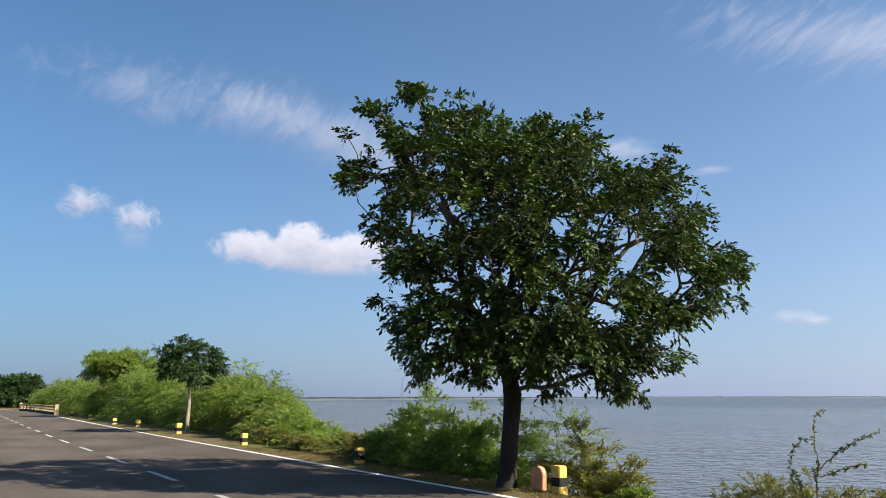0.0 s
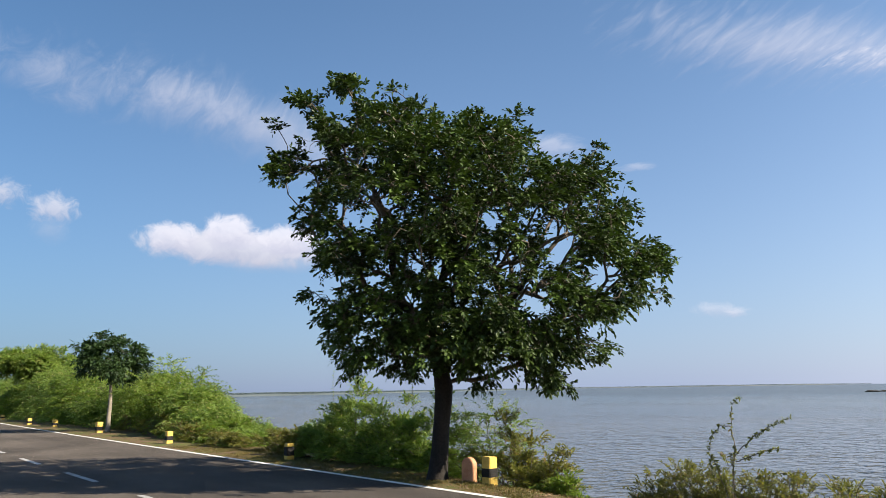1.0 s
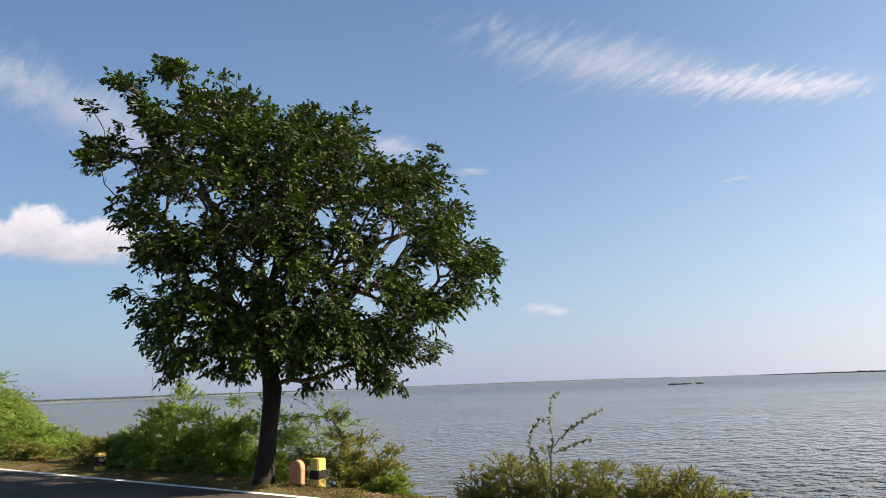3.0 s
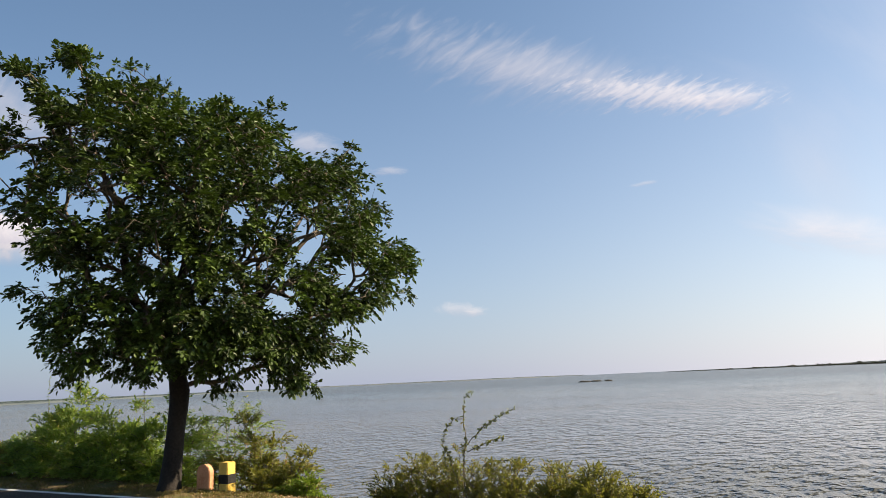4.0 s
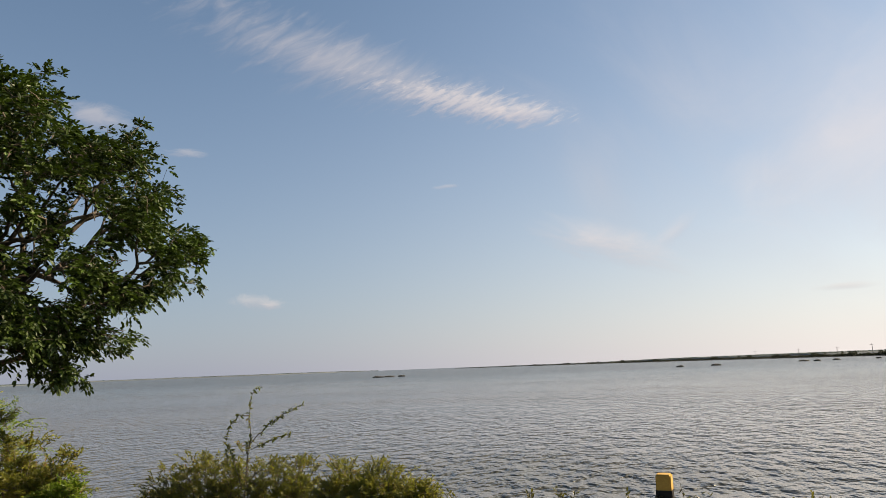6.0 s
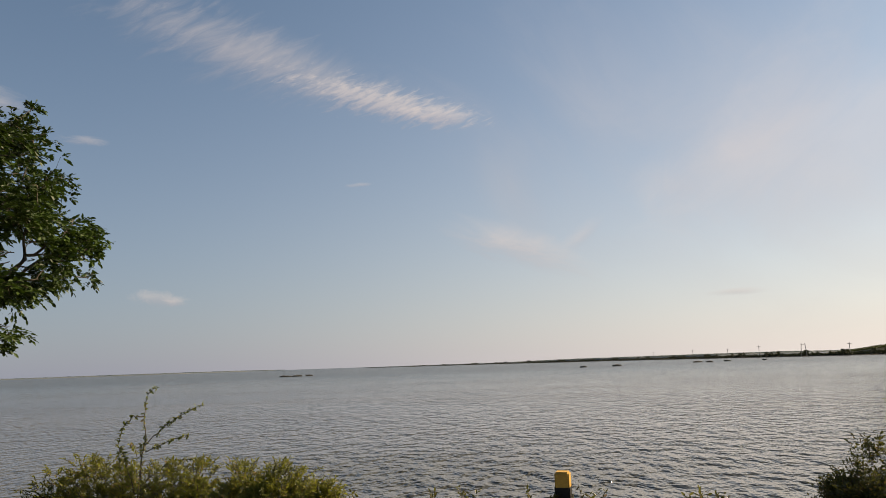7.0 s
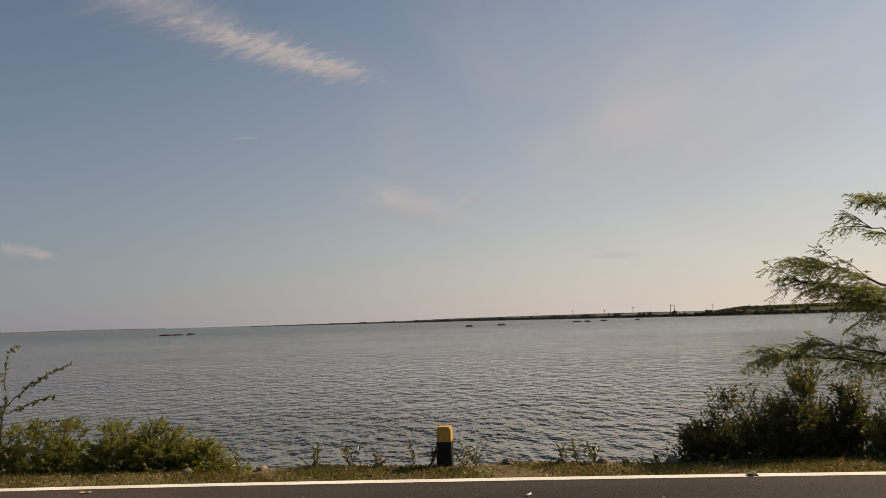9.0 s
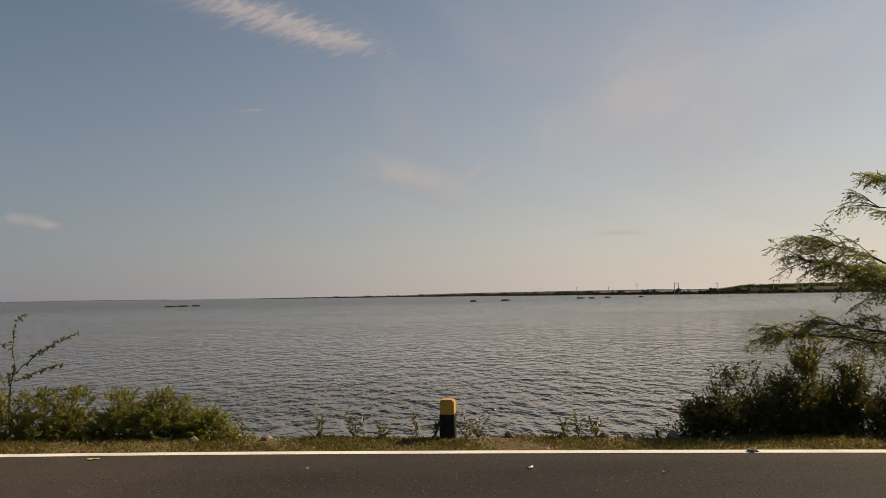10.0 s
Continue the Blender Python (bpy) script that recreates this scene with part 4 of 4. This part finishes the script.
def guard_stone(x, y, side, tall, rz, low=0.30, mid=0.62, paint=M_YELLOW):
    rng = random.Random(round(x * 10))
    root = thing("guard_stone", (x, y, float(ground_z(x, y)), 0, 0, rz), "squat roadside guard stone painted in yellow and black bands", "guard stone", "guard stones along the road")
    bm = bmesh.new()
    box(bm, side, side, -0.12, tall, 0.96)
    bmesh.ops.bevel(bm, geom=bm.edges[:], offset=0.014, segments=2, affect="EDGES")
    for v in bm.verts:
        v.co += Vector((rng.uniform(-1, 1), rng.uniform(-1, 1), rng.uniform(-1, 1))) * 0.002
    part("pillar", bm, paint, root, "weathered yellow paint" if paint is M_YELLOW else "yellow paint darkened to ochre as in shade")
    bm = bmesh.new()
    box(bm, side + 0.007, side + 0.007, tall * low, tall * mid, 0.985)
    bmesh.ops.bevel(bm, geom=[e for e in bm.edges if abs(e.verts[0].co.z - e.verts[1].co.z) > 0.01], offset=0.012, segments=2, affect="EDGES")
    part("painted_band", bm, M_BLACK, root, "black painted band")
    return root


for x, y, side, tall, rz, low, mid in [(0.02, 8.38, 0.165, 0.47, -9, 0.02, 0.66), (-9.88, 8.93, 0.205, 0.51, 4, 0.33, 0.62), (-16.85, 8.72, 0.19, 0.39, -3, 0.26, 0.80), (-25.31, 8.75, 0.24, 0.46, 2, 0.27, 0.6), (-35.15, 9.15, 0.3, 0.55, 5, 0.22, 0.55),
                             (-43.6, 9.2, 0.32, 0.52, 0, 0.25, 0.55), (-48.99, 9.0, 0.3, 0.5, 3, 0.25, 0.55), (-62.7, 9.8, 0.32, 0.42, 0, 0.25, 0.55), (-68.94, 9.4, 0.34, 0.62, 0, 0.25, 0.55)]:
    scale = 0.74 if x < -40 else 0.86 if x < -20 else 1.0
    # the nearest stone takes the yellow with its front's shade mixed in
    guard_stone(x, y, side * scale, tall * scale, rz, low, mid, M_SHADEYELLOW if x > -2 else M_YELLOW)


def milestone(x, y):
    root = thing("milestone", (x, y, float(ground_z(x, y)), 0, 0, 4), "round-topped milestone with faded orange paint beside a guard stone", "milestone")
    bm = bmesh.new()
    w, t, h = 0.15, 0.055, 0.28
    outline = [(-w, -0.1), (w, -0.1)] + [(w * math.cos(a), h + w * 0.95 * math.sin(a)) for a in [math.pi * i / 14 for i in range(15)]]
    front = bm.faces.new([bm.verts.new((px, -t, pz)) for px, pz in outline])
    back = bmesh.ops.extrude_face_region(bm, geom=[front])["geom"]
    for v in (e for e in back if isinstance(e, bmesh.types.BMVert)):
        v.co.y = t
    bmesh.ops.recalc_face_normals(bm, faces=bm.faces[:])
    bmesh.ops.bevel(bm, geom=[e for e in bm.edges if abs(e.verts[0].co.y - e.verts[1].co.y) < 0.001], offset=0.01, segments=2, affect="EDGES")
    part("slab", bm, M_ORANGE, root)


milestone(-10.44, 8.95)


# ---------------------------------------------------------------- parapet of the culvert
def parapet(x0, x1, posts):
    root = thing("culvert_parapet", (x0, float(edge_y(x0)) + 0.45, 0, 0), "low culvert parapet with white posts and dark rails beside the road", "parapet")
    at = lambda x: (x - x0, float(edge_y(x)) - float(edge_y(x0)))
    for name, z0, z1, thick, mat in (("base_beam", -0.1, 0.22, 0.3, M_BLACK), ("top_rail", 0.62, 0.78, 0.16, M_REDBROWN), ("middle_rail", 0.4, 0.48, 0.1, M_REDBROWN)):
        b = Bag()
        for i in range(posts - 1):
            xa, xb = x0 + (x1 - x0) * i / (posts - 1), x0 + (x1 - x0) * (i + 1) / (posts - 1)
            (ax, ay), (bx, by) = at(xa), at(xb)
            h = thick / 2
            v = np.array([(ax, ay - h, z0), (bx, by - h, z0), (bx, by + h, z0), (ax, ay + h, z0), (ax, ay - h, z1), (bx, by - h, z1), (bx, by + h, z1), (ax, ay + h, z1)])
            b.add(v, np.array([(0, 3, 2, 1), (4, 5, 6, 7), (0, 1, 5, 4), (1, 2, 6, 5), (2, 3, 7, 6), (3, 0, 4, 7)]))
        part(name, b.mesh(name, mat), None, root)
    for i in range(posts):
        bm = bmesh.new()
        end = i in (0, posts - 1)
        box(bm, 0.36 if end else 0.22, 0.36 if end else 0.24, -0.1, 0.92 if end else 0.80, 0.94)
        bmesh.ops.bevel(bm, geom=bm.edges[:], offset=0.02, segments=1, affect="EDGES")
        ob = part("post", bm, M_WHITEWASH, root, "broad whitewashed end post" if end else "")
        ob.location = (*at(x0 + (x1 - x0) * i / (posts - 1)), 0)


parapet(-77.0, -104.0, 13)


# ---------------------------------------------------------------- the far shores
def polar(az, dist, z=WATER_Z):
    return np.array([-math.sin(radians(az)) * dist, math.cos(radians(az)) * dist, z])


def far_land(name, label, run, tall, deep, count, blade, mat, seed, rise=0.4, gap=0.0, land=None):
    """A low strip of land far over the water, with scrub on it: run is (azimuth, distance) along its waterline."""
    rng = np.random.default_rng(seed)
    root = thing(name, (0, 0, WATER_Z, 0), label, "shore")
    az, dist = np.array(run).T
    n = 90
    s = np.linspace(0, len(az) - 1, n)
    A, D = np.interp(s, np.arange(len(az)), az), np.interp(s, np.arange(len(az)), dist)
    taper = np.clip(np.minimum(np.arange(n) + 1, n - np.arange(n)) / 18, 0, 1) ** 0.8
    rows = []
    for k, z in ((0.0, -0.3), (0.06, rise * 0.6), (0.5, rise), (1.0, rise), (1.05, -0.3)):
        d = D + deep * k
        rows.append(np.stack([-np.sin(np.radians(A)) * d, np.cos(np.radians(A)) * d, np.where(z > 0, z * taper * (1 + 0.15 * np.sin(A * 1.1 + k)), z)], -1))
    V = np.concatenate(rows)
    i, j = np.meshgrid(np.arange(4), np.arange(n - 1), indexing="ij")
    Q = np.stack([i * n + j, i * n + j + 1, (i + 1) * n + j + 1, (i + 1) * n + j], -1).reshape(-1, 4)
    part("low_bank", mesh_of("low_bank", V, [Q], land or M_MUD, False), None, root)
    u = rng.uniform(0, n - 1, count)
    a, d = np.interp(u, np.arange(n), A), np.interp(u, np.arange(n), D)
    clump = np.clip(np.sin(a * 2.9 + seed) + 0.8 * np.sin(a * 7.7) + 0.7 * np.sin(a * 17.0 + seed) + 0.5 * np.sin(a * 41.0), 0, 1.6) / 1.6
    clump = 0.22 + 0.78 * clump ** 1.5 if gap else 0.84 + 0.16 * clump
    keep = clump > 0
    a, d, clump = a[keep], d[keep], clump[keep]
    d = d + deep * rng.uniform(0.1, 0.95, len(a))
    ease = np.interp(u, np.arange(n), taper)[keep]
    z = rise * ease * 0.8 + tall * ease * clump * rng.uniform(0, 1, len(a)) ** 0.8
    p = np.stack([-np.sin(np.radians(a)) * d, np.cos(np.radians(a)) * d, z], -1)
    v, f = blades(rng, p, rng.normal(0, 1, p.shape) + np.array([0, 0, 0.3]), blade * rng.uniform(0.6, 1.4, len(p)), ROUND, 1.0)
    tagged(part("scrub", mesh_of("scrub", v, [f], mat), None, root), kind="stuff")
    return root


ROUND = (np.array([(0, 0, 0), (0.3, -0.4, 0.05), (0.75, -0.35, 0.05), (1, 0, -0.05), (0.75, 0.35, 0.05), (0.3, 0.4, 0.05)]), np.array([(0, 1, 2, 3), (0, 3, 4, 5)]))
far_land("wooded_shore", "distant wooded shore low over the lake", [(80, 470), (66, 620), (58, 760), (52, 1000), (46, 1500), (41, 2400)], 0.9, 60, 30000, 0.8, M_HAZEWOOD, 1, 2.1, 0, M_HAZELAND)
far_land("hazy_shore", "very distant low shore on the horizon", [(50, 3600), (36, 3400), (28, 3300), (20.5, 3500)], 0.8, 80, 5000, 2.5, M_HAZEWOOD, 2, 3.6, 0, M_HAZESHORE)
far_land("scrub_shore", "distant flat shore with dark scrub across the lake", [(14.5, 1650), (8, 1250), (0, 900), (-8, 660), (-15, 510), (-21, 440), (-28, 410), (-40, 380)], 2.7, 30, 60000, 0.8, M_FARSCRUB, 3, 0.55, 1)
far_land("green_rise", "low green scrub-covered rise behind the far shore", [(-19.5, 600), (-22, 520), (-25, 480), (-28, 460), (-32, 450), (-42, 430), (-50, 430)], 1.3, 110, 40000, 0.9, M_HILLSCRUB, 4, 4.6, 0, M_HILL)
far_land("pale_ridge", "pale distant ridge behind the far shore", [(3, 2400), (-5, 1900), (-12, 1700), (-22, 1700)], 1.2, 60, 7000, 2.0, M_HAZEWOOD, 5, 3.2, 0, M_HAZESHORE)


def far_pole(az, dist, tall, double=False):
    p = polar(az, dist)
    root = thing("power_pole", (p[0], p[1], WATER_Z + 0.5, 0), "thin grey power pole on the far shore", "pole", "power poles on the far shore")
    for k in ((-1.6, 1.6) if double else (0,)):
        b = Bag()
        b.tube(np.array([(k, 0, -0.6), (k * 0.8, 0, tall * 0.5), (k * 0.6, 0, tall)]), (0.22, 0.18, 0.14), 6)
        part("pole", b.mesh("pole", M_POLE, False), None, root)
    b = Bag()
    b.tube(np.array([(-1.3, 0, tall * 0.9), (0, 0, tall * 0.9), (1.3, 0, tall * 0.9)]), (0.09, 0.09, 0.09), 5)
    part("crossarm", b.mesh("crossarm", M_POLE, False), None, root)


for az, dist, tall, double in [(-7.5, 800, 7, False), (-10.3, 700, 7, False), (-12.7, 640, 6.5, False), (-14.8, 560, 7.5, False), (-17.66, 470, 7.2, True), (-20.5, 470, 6.6, False), (-23.0, 460, 5.6, False), (-24.3, 450, 7.2, False)]:
    far_pole(az, dist, tall, double)


def islet(az, el, wide, seed):
    rng = np.random.default_rng(seed)
    p = polar(az, (EYE_Z - WATER_Z) / math.tan(radians(-el)))
    root = thing("mud_islet", (p[0], p[1], WATER_Z, 0, 0, az), "small dark mud islet with low scrub in the lake", "islet", "islets in the lake")
    bm = bmesh.new()
    bmesh.ops.create_icosphere(bm, subdivisions=3, radius=1.0)
    for v in bm.verts:
        k = 1 + 0.3 * noise.noise(v.co * 1.7 + Vector((seed, 0, 0)))
        v.co = Vector((v.co.x * wide / 2 * k, v.co.y * wide * 0.3 * k, v.co.z * 0.5 * k + 0.08))
    part("mound", bm, M_MUD, root)
    n = 160
    q = rng.uniform(-0.45, 0.45, n)
    at = np.stack([q * wide, rng.normal(0, 0.08, n) * wide, 0.1 + rng.uniform(0, 0.4, n) * (0.4 + 0.6 * np.clip(np.sin(q * 14 + seed), 0, 1))], -1)
    v, f = blades(rng, at, rng.normal(0, 1, at.shape), rng.uniform(0.12, 0.3, n), ROUND, 1.0)
    tagged(part("scrub", mesh_of("scrub", v, [f], M_DARKLEAF), None, root), kind="stuff")


for i, (az, el, wide) in enumerate([(20.5, -0.56, 4.5), (19.6, -0.55, 4.0), (18.7, -0.55, 3.0), (-2.3, -0.62, 2.2), (-4.8, -0.60, 3.4), (-10.6, -0.52, 4.0), (-11.4, -0.53, 2.5), (-12.6, -0.50, 3.0), (-15.1, -0.5, 2.0)]):
    islet(az, el, wide, 30 + i)


# ---------------------------------------------------------------- stones, grass and litter on the verge
def rock(x, y, size, seed, name="bank_stone", label="rough brown stone at the edge of the bank", flat=0.6):
    bm = bmesh.new()
    bmesh.ops.create_icosphere(bm, subdivisions=2, radius=1.0)
    for v in bm.verts:
        k = 1 + 0.45 * noise.noise(v.co * 1.3 + Vector((seed * 3.1, 0, 0)))
        v.co = Vector((v.co.x * k * size, v.co.y * k * size * 0.8, v.co.z * k * size * flat))
    me = bpy.data.meshes.new(name)
    bm.to_mesh(me)
    bm.free()
    me.materials.append(M_STONE)
    ob = new(name, me)
    ob.matrix_world = pose(x, y, max(float(ground_z(x, y)), 0.0 if y < edge_y(x) else -9) + size * flat * 0.4, 0, 0, seed * 47)
    return tagged(ob, label, "stone", "stones along the bank")


rng = np.random.default_rng(90)
for i, x in enumerate([-2.05, -1.3, -1.12, -0.98, -0.86, -0.72, 0.72, 0.62, 0.95, 1.1, 1.3, 1.75, 2.5, -2.9, -6.9, 0.3, 2.0]):
    rock(x, float(edge_y(x)) + 0.72 + rng.uniform(-0.05, 0.05), rng.uniform(0.035, 0.085), i + 1)
rock(3.0, float(edge_y(3.0)) - 0.14, 0.055, 41, "loose_stone", "pale loose stone lying on the white edge line", 0.5)


def scrap(x, y, wide, seed):
    """A crumpled scrap of white litter lying on the asphalt."""
    bm = bmesh.new()
    bmesh.ops.create_grid(bm, x_segments=5, y_segments=3, size=0.5)
    for v in bm.verts:
        v.co = Vector((v.co.x * wide, v.co.y * wide * 0.45, 0.012 + 0.012 * noise.noise(v.co * 3 + Vector((seed, 0, 0)))))
    bmesh.ops.solidify(bm, geom=bm.faces[:], thickness=0.003)
    me = bpy.data.meshes.new("litter_scrap")
    bm.to_mesh(me)
    bm.free()
    me.materials.append(M_WHITEWASH if seed % 2 else M_WHITE)
    ob = new("litter_scrap", me)
    ob.matrix_world = pose(x, y, 0.0, 0, 0, seed * 31)
    tagged(ob, "small pale scrap of litter lying on the asphalt", "litter", "litter on the road")


scrap(0.76, 6.78, 0.075, 2)
scrap(-3.56, 7.47, 0.11, 1)
scrap(-1.3, 6.9, 0.05, 3)
scrap(1.9, 6.5, 0.03, 4)


def turf():
    rng = np.random.default_rng(91)
    n = 90000
    x = rng.uniform(-24, 9, n)
    s = rng.uniform(0.04, 1.0, n) ** 0.8 * (bank(x) + 0.3)
    y = edge_y(x) + s
    thin = np.sin(x * 2.1) * np.sin(y * 3.7 + x) + 0.6 * np.sin(x * 5.3 + y * 4.1) + rng.normal(0, 0.5, n)
    keep = thin > -0.35
    x, y = x[keep], y[keep]
    at = np.stack([x, y, ground_z(x, y) - 0.005], -1)
    way = np.stack([rng.normal(0, 0.7, len(x)), rng.normal(0, 0.7, len(x)), np.ones(len(x))], -1)
    v, f = blades(rng, at, way, rng.uniform(0.018, 0.058, len(x)), NARROW, 1.0)
    tagged(new("verge_grass", mesh_of("verge_grass", v, [f], M_GRASS)), "short patchy dry grass on the road verge", "grass", kind="stuff")
    n = 3600
    x = rng.uniform(-14, 8, n)
    y = edge_y(x) + rng.uniform(0.05, 1.0, n) * bank(x)
    at = np.stack([x, y, ground_z(x, y) + 0.012], -1)
    v, f = blades(rng, at, rng.normal(0, 1, (n, 3)) * np.array([1, 1, 0.35]), rng.uniform(0.018, 0.046, n), BROAD, 0.5)
    tagged(new("fallen_leaves", mesh_of("fallen_leaves", v, [f], M_LITTER)), "dry brown fallen leaves scattered on the verge", "leaf litter", kind="stuff")


turf()
